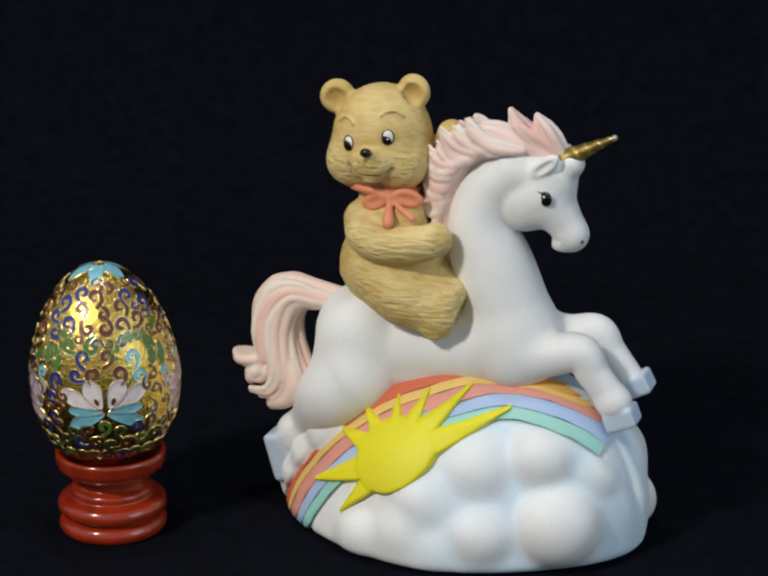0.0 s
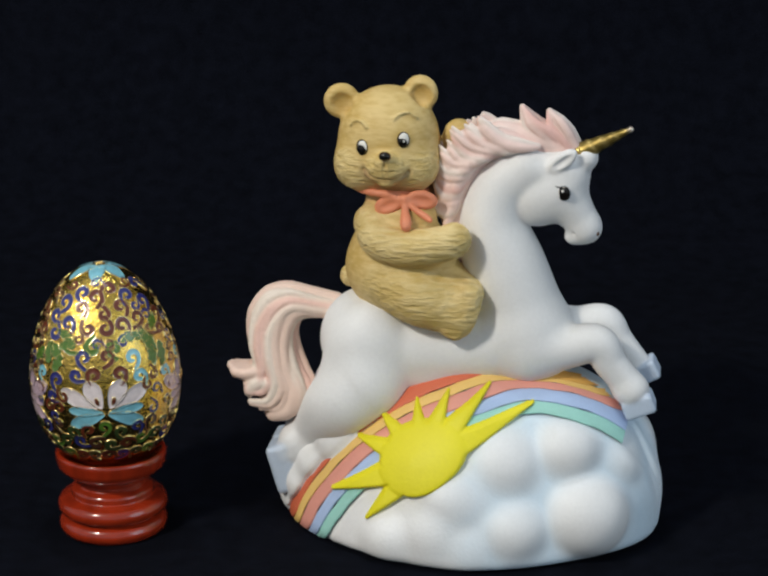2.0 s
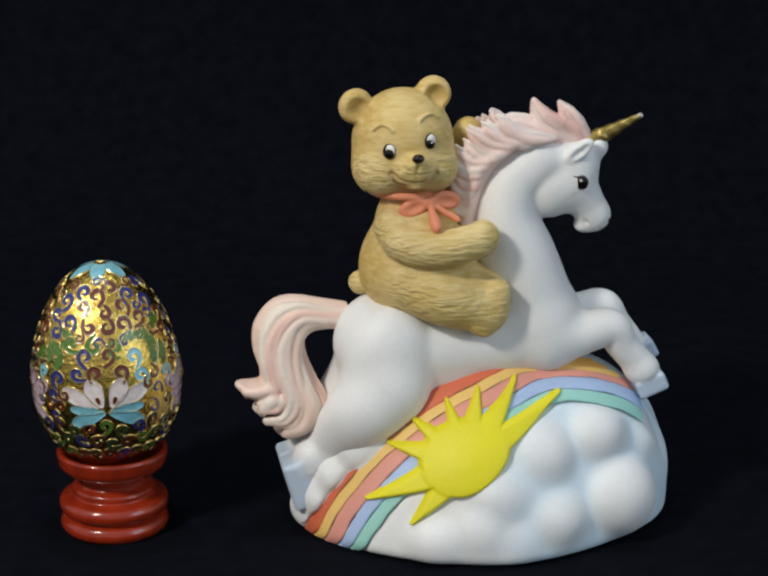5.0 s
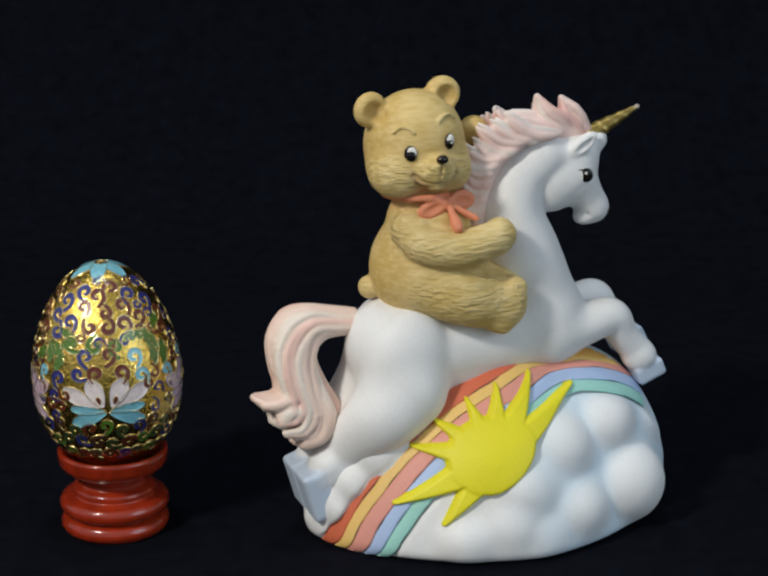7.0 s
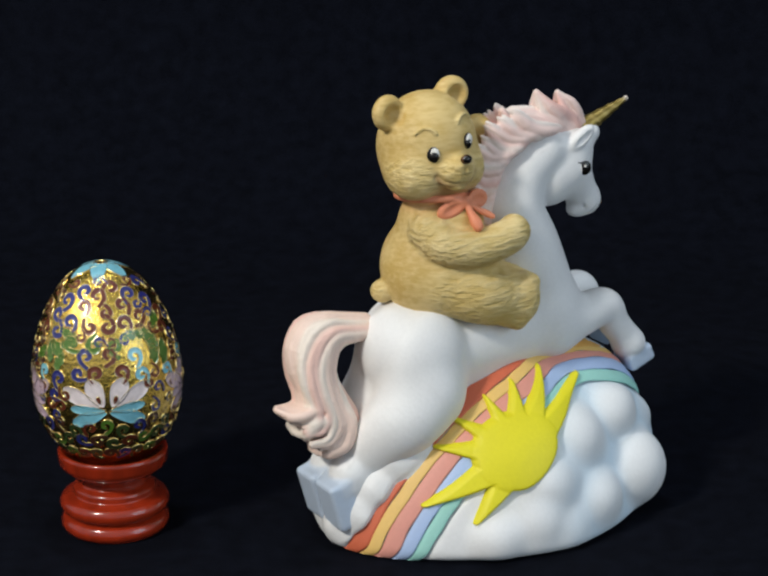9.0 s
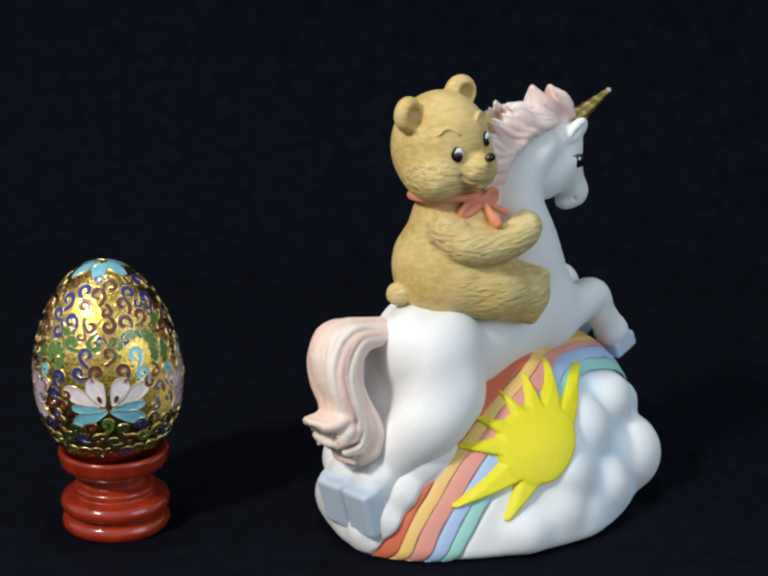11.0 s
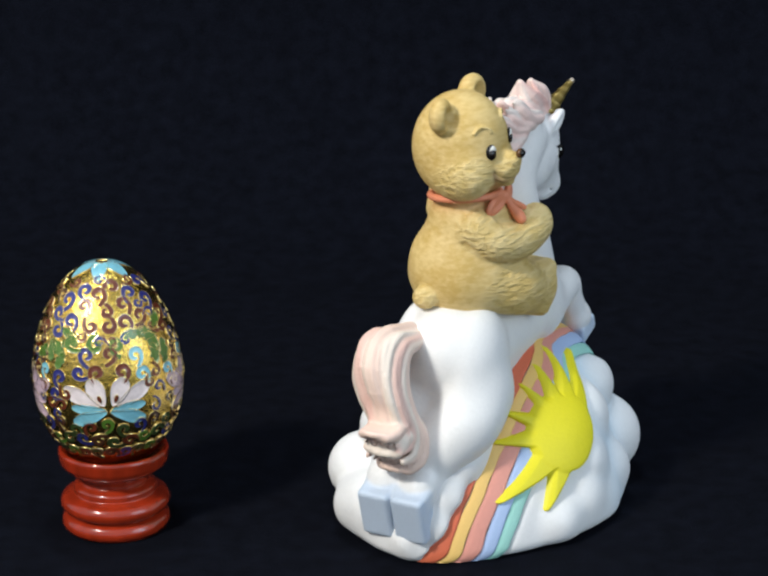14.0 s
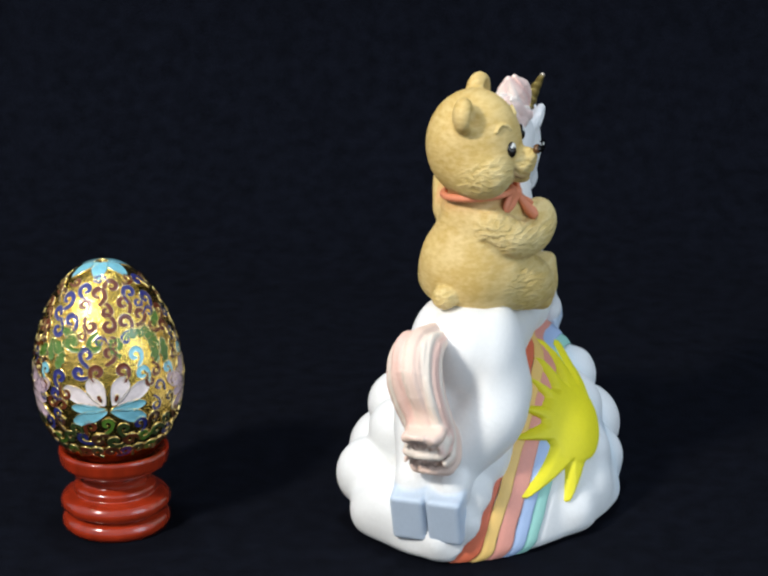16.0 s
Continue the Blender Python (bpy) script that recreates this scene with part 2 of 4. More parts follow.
def build_base():
    low, high = (-72, -68, -3), (84, 44, 64)
    c = cloud_core(low, high)
    core = c.d.copy()
    # cloud puffs of the fore end: x, y, z, radius, height
    for x, y, z, r, tall in ((22, -33.5, 28.0, 14.3, 0.94), (41, -29.5, 32.6, 11.8, 0.96), (55.5, -22.5, 27.0, 9.8, 1.0), (25.5, -42.0, 10.5, 12.6, 0.92), (47, -34.0, 13.5, 15.0, 0.95), (58.5, -13, 15, 12.0, 1.25), (57.5, -4, 27.5, 11, 1.0)):
        c.ball((x, y, z), (r, r * 0.97, r * tall), WHITE, 2.4 if y < -20 else 6.0)
    # broad, shallow puffs under the sun and round the far side
    for x, y, z, r in ((8, -41, 19, 12.5), (3, -43, 9, 12.5), (-10, -43, 6, 10.5), (13, -45, 5, 10.5), (-19, 9, 31, 11), (-22, 17.5, 16, 12.5), (-33, 10.2, 9, 11.5), (0, 14.5, 32, 12), (5, 20.2, 14, 14.5),
                       (28, 16, 29, 13.5), (32, 19, 12, 14.5), (48, 11, 24, 12.5), (49, 9, 10, 13.5), (60, 4, 8, 11)):
        c.ball((x, y, z), (r, r * 0.97, r * 0.94), WHITE, 3.0)
    # one smooth bank round the hind hooves
    for x, y, z, r in ((-37.5, -3, 6, 11.5), (-37, -12, 5, 11.0), (-38, 3, 14, 9), (-40, -9, 16, 8)):
        c.ball((x, y, z), r, WHITE, 8.0)
    # small puffs between hind leg and rainbow
    for x, y, z, r in ((-41, -18, 3.5, 6.5), (-40.5, -19, 10.5, 7.0), (-36.5, -19.5, 18.5, 7.6), (-30.0, -19.5, 26.0, 7.2)):
        c.ball((x, y, z), r, WHITE, 2.0)
    g = c.grid()
    floor_cut = 0.3 - g[..., 2]
    h = np.maximum(4 - np.abs(c.d - floor_cut), 0) / 4
    whole = np.maximum(c.d, floor_cut) + h * h
    arc = np.sqrt((g[..., 0] - RAIN_X) ** 2 + (g[..., 2] - RAIN_Z) ** 2)
    front = g[..., 1] + 18
    # puffs stop at the rainbow
    angle = np.arctan2(g[..., 2] - RAIN_Z, g[..., 0] - RAIN_X)
    bed = np.maximum.reduce([rain_radius(RAIN_IN, angle) - arc, arc - rain_radius(RAIN_OUT, angle) - 0.6, front])
    trough = -np.maximum(bed, -0.7 - core)
    h = np.maximum(2.4 - np.abs(whole - trough), 0) / 2.4
    c.d = np.maximum(whole, trough) + h * h * 0.6
    # scalloped puffs lapping over the red band beside the hind leg
    for (x, _, z), r in (((-26.6, -22.0, 33.4), 5.0), ((-31.4, -22.0, 29.0), 5.8), ((-38.6, -22.0, 20.8), 4.8), ((-43.4, -22.0, 13.6), 4.4), ((-47.4, -20.0, 7.0), 3.8)):
        y, _ = core_front(np.array([x]), np.array([z]))
        c.ball((x, y[0] + 3.4, z), (r * 1.25, r * 1.1, r * 1.2), WHITE, 4.0)
    verts, quads = c.skin()
    clay_object("cloud_base", verts, quads, c.colours(verts, 1.6), BISQUE, figurine, "white cloud base with pale blue hollows")
    bands = (("red", (0.66, 0.15, 0.07), 93.6, 90.2, 101, 162), ("ochre", (0.76, 0.42, 0.10), 93.6, 90.2, 72, 101), ("yellow", (0.84, 0.55, 0.17), 90.2, 87.9, 72, 162), ("pink", (0.76, 0.33, 0.26), 87.9, 84.2, 72, 162),
             ("blue", (0.42, 0.55, 0.80), 84.2, 81.1, 72, 162), ("green", (0.34, 0.66, 0.58), 81.1, RAIN_IN, 72, 162))
    for i, (tone, colour, outer, inner, fore, aft) in enumerate(bands):
        rainbow_stripe(tone, colour, outer, inner, fore, aft, i * 1.7)
    # sun: a thick disc with pointed rays
    sun = Clay((-38, -58, 8), (40, -18, 58), 0.42)
    g = sun.grid()
    px, pz = g[..., 0], g[..., 2]
    face, _ = core_front(px[:, 0, :], pz[:, 0, :])
    over = face[:, None, :] - g[..., 1]
    sx, sz = -1.5, 32.6
    la, lb = (px - sx) * 0.94 + (pz - sz) * 0.34, (pz - sz) * 0.94 - (px - sx) * 0.34
    star = (np.sqrt((la / 14.6) ** 2 + (lb / 10.2) ** 2) - 1) * 12.2
    # its lower edge sinks behind the clouds
    edge = (px - sx) * 0.66 - (pz - sz) * 0.75 - 10.2
    h = np.maximum(5 - np.abs(star - edge), 0) / 5
    star = np.maximum(star, edge) + h * h * 1.25
    disc = star.copy()
    for tx, tz in ((31.2, 47.9), (17.4, 52.5), (4.9, 50.6), (-5.0, 47.2), (-16.2, 41.7), (-23.4, 34.0), (-31.2, 17.9), (-18.8, 13.0)):
        ax_, az_ = sx + (tx - sx) * 0.3, sz + (tz - sz) * 0.3
        dx, dz = tx - ax_, tz - az_
        s_ = np.clip(((px - ax_) * dx + (pz - az_) * dz) / (dx * dx + dz * dz), 0, 1)
        star = np.minimum(star, np.sqrt((px - ax_ - s_ * dx) ** 2 + (pz - az_ - s_ * dz) ** 2) - (3.9 - 3.4 * s_))
    swell = 1.6 + 1.3 * np.clip(-disc / 9, 0, 1) ** 0.6 + 0.5 * np.clip(-star, 0, 1)
    a, b = over * 0.8 - swell, star * 0.85
    h = np.maximum(1.2 - np.abs(a - b), 0) / 1.2
    sun.d = np.maximum.reduce([np.maximum(a, b) + h * h * 0.3, -1.5 - over]).astype(np.float32)
    verts, quads = sun.skin()
    clay_object("sun", verts, quads, np.tile((0.78, 0.70, 0.012), (len(verts), 1)), BISQUE, figurine, "bright yellow sun with pointed rays")


build_base()


def build_unicorn():
    c = Clay((-74, -40, 8), (80, 16, 142), CELL)
    hair = Clay((-8, -30, 76), (50, 4, 142), 0.42)
    tail = Clay((-78, -28, 24), (-28, 4, 82), 0.42)
    # barrel, rump, chest
    c.tube([(-22.5, -12.7, 61.3, 15), (-8.8, -12.7, 60.1, 14.8), (8.3, -12.7, 60.9, 14.2), (26.6, -12.0, 65.0, 14.4)], WHITE, 4, 12)
    c.ball((-22.5, -12.7, 60.5), (14, 16.5, 16), WHITE, 4)
    c.ball((28.8, -12.0, 61.8), (14, 12.6, 14), WHITE, 4)
    # neck and head
    c.tube([(26.0, -12.0, 68.3, 14.3), (20.4, -12.4, 86.1, 12.9), (16.2, -12.7, 100.4, 10.5), (18.6, -12.7, 111.5, 9), (26.4, -12.7, 118.6, 8.5)], WHITE, 4, 14)
    c.ball((30.7, -12.7, 110.0), (9.4, 8.4, 10.2), WHITE, 1.3, (0, 20, 0))
    c.ball((37.5, -12.7, 117.1), (8.8, 7.6, 8.8), WHITE, 4)
    c.tube([(37.2, -12.7, 110.8, 8.0), (41.9, -12.7, 104.6, 6.0), (44.7, -12.7, 99.9, 5.0)], WHITE, 3)
    c.ball((45.2, -12.7, 100.3), (4.8, 5.0, 5.0), WHITE, 2)
    c.ball((41.9, -12.7, 96.8), (3.2, 3.4, 2.4), WHITE, 1.5)
    for side in (-1, 1):
        y = MID + side * 6.9
        x, _, z = (37.7, -19.7, 122.5)
        c.ball((x, y, z), (5.6, 2.1, 2.6), WHITE, 0.9, (0, -38, 8 * side))
        c.ball((x + 0.3, y + side * 1.9, z), (4.2, 1.2, 1.1), None, 0.5, (0, -38, 8 * side), cut=True)
    # mouth
    for side in (-1, 1):
        c.tube([(45.4, -12.7, 96.2, 0.35), (41.8, MID + side * 4.0, 98.9, 0.4), (38.9, MID + side * 5.0, 100.8, 0.35)], None, 0.5, 4, cut=True)
    # hind legs
    for side in (-1, 1):
        y = MID + side * 9
        x0, _, z0 = (-21.8, -20.7, 57.6)
        foot = -15.0 if side < 0 else -3.5
        c.ball((x0, y, z0), (14.0, 9.5, 19), WHITE, 1.6, (0, 12, 0))
        c.ball((x0 - 0.5, y - side * 2.5, z0 - 8.0), (10.0, 7.0, 11.5), WHITE, 6)
        c.tube([(x0, y, z0 - 9, 12), (-30.0, y, 41.7, 11.4), (-39.2, foot, 30.0, 7.8), (-46.1, foot, 22.4, 6.0)], WHITE, 5, 10)
        c.block((-49.6, foot, 16.5), (4.2, 5.45, 8.2), HOOF, 0.15, (0, -16, 0), 1.5)
        c.block((-47.6, foot, 22.8), (4.4, 5.4, 2.6), (0.68, 0.74, 0.80), 1.0, (0, -24, 0), 1.3)
        c.ball((-46.5, foot, 26.0), (5.0, 5.2, 4.5), WHITE, 2.5)
    c.ball((-3, MID - 3.5, 53.0), (15, 9.0, 8.5), WHITE, 2)
    # front legs
    c.tube([(28.9, -18.2, 60.5, 9), (39.5, -18.8, 62.3, 6.8), (49.8, -18.2, 63.9, 6.2), (54.6, -18.2, 57.5, 5.2), (61.5, -18.2, 49.4, 4.9)], WHITE, 3, 10)
    c.ball((60.7, -18.2, 49.3), (5.4, 5.6, 5.0), WHITE, 2)
    c.block((63.7, -18.2, 44.6), (5.0, 4.8, 3.0), HOOF, 0.5, (0, -22, 0), 1.0)
    c.tube([(31.9, -4.7, 62.7, 9), (42.9, -3.7, 64.7, 6.3), (51.5, -2.7, 65.8, 5.8), (55.9, -2.7, 60.2, 5), (61.5, -2.7, 53.2, 4.6)], WHITE, 3, 10)
    c.block((64.2, -2.7, 49.9), (5.4, 5.0, 3.2), HOOF, 0.5, (0, -28, 0), 1.0)
    # horn with a spiral
    a, b = np.array((42.6, -13.7, 123.8)), np.array((58.0, -16.0, 132.1))
    horn = Clay((38, -22, 118), (64, -8, 137), 0.3)
    horn.tube([(*a, 3.1), (*(a + (b - a) * 0.5), 2.0), (*b, 0.75)], HORN, 0.5)
    along = (b - a) / np.linalg.norm(b - a)
    u = np.cross(along, (0, 1, 0))
    u /= np.linalg.norm(u)
    v = np.cross(along, u)
    turns = []
    for i in range(41):
        s, w = i / 40, 2 * math.pi * 4.2 * i / 40
        turns.append((*(a + (b - a) * s * 0.93 + (u * math.cos(w) + v * math.sin(w)) * (2.6 - 2.0 * s)), 0.8 - 0.35 * s))
    # ridge lighter than the dark core: highlight contrast put into the colours
    horn.tube(turns, (0.50, 0.38, 0.13), 0.25, 2)
    horn.ball(b, (0.95, 0.95, 0.95), CREAM, 0.2)
    c.ball((44.7, -13.7, 122.4), (3.8, 4.2, 4.0), WHITE, 2)
    # mane: bundles of strands
    shades = (BLUSH, CREAM, PINK, BLUSH, CREAM, BLUSH)
    rng = random.Random(4)

    def bundle(points, r, n, spread, lift, tip=0.5, wild=0.5):
        """Strands side by side across y and in depth, gathered at root and tip."""
        p = np.array(points, float)
        for i in range(n):
            f, e = rng.uniform(-0.5, 0.5), rng.uniform(-0.5, 0.5)
            if n > 3:
                f = (i % 6) / 5 - 0.5
            rows = []
            for j in range(len(p)):
                q = j / (len(p) - 1)
                w = (0.45 + 0.55 * math.sin(math.pi * min(q * 0.8 + 0.1, 1))) * (1 - 0.75 * q ** 4)
                d = p[min(j + 1, len(p) - 1)] - p[max(j - 1, 0)]
                nx, nz = -d[2], d[0]
                m = math.hypot(nx, nz) or 1
                off = e * lift * w
                rows.append((p[j][0] + nx / m * off + rng.uniform(-wild, wild) * w, p[j][1] + f * spread * w, p[j][2] + nz / m * off + rng.uniform(-wild, wild) * w - abs(f) * spread * 0.12, r * (0.75 + 0.5 * math.sin(math.pi * (0.15 + 0.7 * q))) * (1 - (1 - tip) * q ** 4)))
            hair.tube(rows, shades[(i * 5 + i // 3) % 6], 0.3, 5)

    hair.tube([(39.4, -12.7, 124.4, 3.4), (31.5, -12.7, 126.9, 4.6), (22.5, -12.7, 126.5, 5.2), (13.0, -12.7, 123.9, 5.4), (7.5, -12.7, 116.9, 5.0), (4.4, -12.7, 108.3, 4.8), (4.2, -12.7, 100.3, 4.0), (4.9, -12.7, 89.2, 3.5)], BLUSH, 1, 8)
    bundle([(41.5, -12.7, 124.4), (38.2, -12.7, 129.4), (35.1, -12.7, 132.7), (32.9, -12.7, 136.6)], 1.2, 12, 6, 5)
    bundle([(36.8, -12.7, 125.3), (31.4, -12.7, 129.6), (27.2, -12.7, 133.0), (24.8, -12.7, 137.7)], 1.25, 12, 7, 5)
    bundle([(32.3, -12.7, 124.8), (25.5, -12.7, 129.0), (18.7, -12.7, 130.5), (14.6, -12.7, 129.8), (11.7, -12.7, 133.5)], 1.25, 12, 9, 5)
    bundle([(26.3, -12.7, 125.6), (19.5, -12.7, 127.9), (12.7, -12.7, 126.3), (7.4, -12.7, 128.6), (5.2, -12.7, 126.2)], 1.25, 10, 11, 5)
    # locks sweeping down both sides of the neck, ends curling up
    roots = [(30.5, -18.2, 126.2), (20.0, -18.2, 125.0), (11.6, -17.6, 120.6), (7.6, -16.6, 113.4), (6.2, -16.0, 106.6)]
    ends = [(13.5, -17.0, 132.0), (4.6, -15.8, 128.6), (0.4, -15.0, 121.0), (-0.9, -14.6, 113.6), (-0.6, -14.6, 106.4)]
    for i in range(19):
        q = i / 18 * 4
        k, f = min(int(q), 3), q - min(int(q), 3)
        a = np.array(roots[k]) * (1 - f) + np.array(roots[k + 1]) * f
        b = np.array(ends[k]) * (1 - f) + np.array(ends[k + 1]) * f
        b[0] += rng.uniform(-1.6, 1.2)
        for side in (1, -1):
            y = lambda v: v if side > 0 else 2 * MID - v
            curl, r, tint = rng.uniform(1.4, 3.0), rng.uniform(1.15, 1.6), shades[(i * 5 + i // 4) % 6]
            for twin in (0, 1):
                # a lock is a thick strand and a thin one riding along its upper edge
                up, w = twin * r * 1.25, r * (1 - 0.45 * twin)
                hair.tube([(a[0], y(a[1]), a[2] + up * 0.4, w * 0.5), (a[0] * 0.72 + b[0] * 0.28, y(a[1] - 1.3 + twin * 0.4), a[2] * 0.72 + b[2] * 0.28 - curl * 0.8 + up, w), (a[0] * 0.38 + b[0] * 0.62, y(b[1] - 2.2 + twin * 0.4), a[2] * 0.38 + b[2] * 0.62 - curl * 1.1 + up, w * 1.15),
                           (a[0] * 0.1 + b[0] * 0.9, y(b[1] - 1.2), b[2] - curl * 0.3 + up, w * 0.9), (b[0] - 0.4 * twin, y(b[1]), b[2] + 1.2 + up * 0.6, 0.45)], tint if twin == 0 else CREAM, 0.35, 4)
    # lower wisp along the neck, behind the arm
    for i in range(4):
        hair.tube([(4.6, -16.2, 107.3, 1.4), (2.4, -17.0, 98.2, 1.6), (3.3, -17.0, 88.7, 1.4), (1.1 + i, -17.0, 80.8, 0.7)], shades[i], 0.4, 4)
    # tail: one broad arched lock, grooved strands round a full middle, ends curling out
    over = [(-33.5, -9.7, 73.0), (-41.6, -9.7, 74.6), (-49.3, -9.7, 76.3), (-56.4, -9.7, 74.8), (-60.9, -10.7, 68.5), (-61.5, -12.7, 60.9), (-60.1, -14.7, 54.2), (-61.5, -15.7, 49.1), (-68.7, -15.7, 49.7)]
    second = [(-33.5, -9.7, 71.3), (-41.6, -9.7, 72.6), (-49.0, -9.7, 73.8), (-54.7, -9.7, 70.7), (-58.3, -10.7, 64.4), (-58.4, -12.7, 57.7), (-56.7, -14.7, 50.9), (-58.2, -15.7, 46.1), (-65.0, -15.7, 45.4)]
    middle = [(-33.5, -9.7, 70.0), (-40.8, -9.7, 70.8), (-47.4, -9.7, 71.2), (-51.5, -9.7, 67.4), (-53.8, -10.7, 61.1), (-53.2, -12.7, 53.6), (-51.3, -14.7, 46.0), (-54.4, -15.7, 40.8), (-63.7, -15.7, 40.0)]
    fourth = [(-33.8, -9.7, 68.7), (-40.1, -9.7, 69.2), (-45.5, -9.7, 68.8), (-49.2, -9.7, 65.0), (-50.6, -10.7, 58.7), (-49.0, -12.7, 51.9), (-46.0, -14.7, 44.0), (-47.9, -15.7, 37.5), (-58.1, -15.7, 36.2)]
    under = [(-34.1, -9.7, 67.7), (-40.1, -9.7, 68.0), (-44.4, -9.7, 67.3), (-47.5, -9.7, 64.1), (-47.9, -10.7, 58.7), (-45.1, -12.7, 51.1), (-41.4, -14.7, 44.1), (-42.7, -15.7, 37.9), (-51.8, -15.7, 34.6)]
    PEACH, SHELL_PINK, IVORY = (0.80, 0.60, 0.50), (0.79, 0.52, 0.44), (0.81, 0.71, 0.61)
    sweep = np.array([over, second, middle, fourth, under])

    def tail_strand(u, y_off, r, wobble, tint, reach=-0.4):
        k = min(int(u * 4), 3)
        line = sweep[k] * (1 - (u * 4 - k)) + sweep[k + 1] * (u * 4 - k)
        line[8] += (line[8] - line[7]) * reach
        rows = []
        for j, (x, y, z) in enumerate(line):
            q = j / 8
            fan = 0.42 + 0.58 * math.sin(math.pi * min(q * 0.75 + 0.08, 0.62))
            rows.append((x + wobble * math.sin(q * 9 + 40 * u), y + y_off * fan * (1 - 0.1 * q ** 4), z + wobble * math.cos(q * 8 + 31 * u) - abs(y_off) * 0.12, r * (0.8 + 0.35 * math.sin(math.pi * q)) * (1 - 0.3 * q ** 6)))
        tail.tube(rows, tint, 0.3, 5)

    for u in (0.22, 0.4, 0.6, 0.78):
        for y_off in (-3.0, 0.0, 3.0):
            tail_strand(u, y_off, 1.75, 0, PEACH)
    for i in range(34):
        w = 2 * math.pi * (i + rng.uniform(-0.25, 0.25)) / 34
        tail_strand(min(max(0.5 + 0.5 * math.cos(w), 0.0), 1.0), 7.2 * math.sin(w), rng.choice((0.9, 1.05, 1.25, 1.5)), rng.uniform(0.2, 0.6), (PEACH, IVORY, SHELL_PINK, PEACH, IVORY, PEACH)[(i * 5 + i // 3) % 6], rng.uniform(-0.5, -0.25))
    # three broad locks end in curled lips
    tail.tube([(-57.0, -12.7, 60.0, 3.0), (-56.2, -14.2, 50.0, 4.6), (-53.0, -15.3, 41.0, 5.2)], PEACH, 1.5, 4)
    lips = ((second[5], second[6], over[7], (-68.4, -15.2, 50.4), 1.8, 4.4, PEACH), (middle[5], middle[6], second[7], (-62.8, -15.7, 42.6), 2.2, 4.8, IVORY), (fourth[5], fourth[6], fourth[7], (-56.0, -15.7, 35.4), 2.5, 5.2, PEACH))
    for high, start, bend, end, r, wide, tint in lips:
        for dy in (-1, -0.5, 0, 0.5, 1):
            shift, lag = np.array((0, dy * wide, 0)), 1.6 * dy * dy
            tail.tube([(*(np.array(high) + shift * 0.8), r * 0.5), (*(np.array(start) + shift), r * 0.85), (*(np.array(bend) + shift), r), (*(np.array(end) * 0.6 + np.array(bend) * 0.4 + shift * 0.95 + np.array((0, 0, -0.8))), r * 0.85), (*(np.array(end) + shift * 0.8 + np.array((lag, 0, -0.3 * lag))), r * 0.55)], tint, 1.1, 4)
    verts, quads = c.skin()
    col = c.colours(verts, 0.3)
    unicorn = clay_object("unicorn", verts, quads, col, BISQUE, figurine, "white unicorn statue with pale blue hooves")
    for name, skin, mat, label in (("mane", hair, HAIR, "pink and cream wavy mane"), ("tail", tail, HAIR, "peach and cream arched tail"), ("horn", horn, GILT, "dark gold spiral horn")):
        verts, quads = skin.skin()
        tones = skin.colours(verts, 0.3)
        clay_object(name, verts + np.array((0, 4.5, -1.5)) * (name == "tail"), quads, tones, mat, unicorn, label)
    for side in (-1, 1):
        y = MID + side * 8.0
        ex, ez = 38.2, 112.7
        # the smallest white bead is a glint put on the pupil as colour
        bead_object("eye", [((ex - 0.3, y - side * 0.05, ez), (2.7, 0.8, 2.1), (0, 0, 14 * side), EYE_WHITE), ((ex + 0.4, y + side * 0.35, ez + 0.1), (2.1, 0.7, 2.35), (0, 0, 14 * side), BLACK), ((ex + 0.0, y + side * 0.95, ez + 0.9), (0.45, 0.2, 0.45), (0, 0, 14 * side), EYE_WHITE),
                            ((ex - 1.3, y + side * 0.0, ez + 1.9), (1.7, 0.5, 0.28), (0, 14, 10 * side), BLACK)], unicorn, "black painted eye with dark lashes")
        bead_object("nostril", [((49.0, MID + side * 3.4, 99.0), (0.55, 0.4, 0.7), (0, 0, 0), BROWN)], unicorn)


build_unicorn()


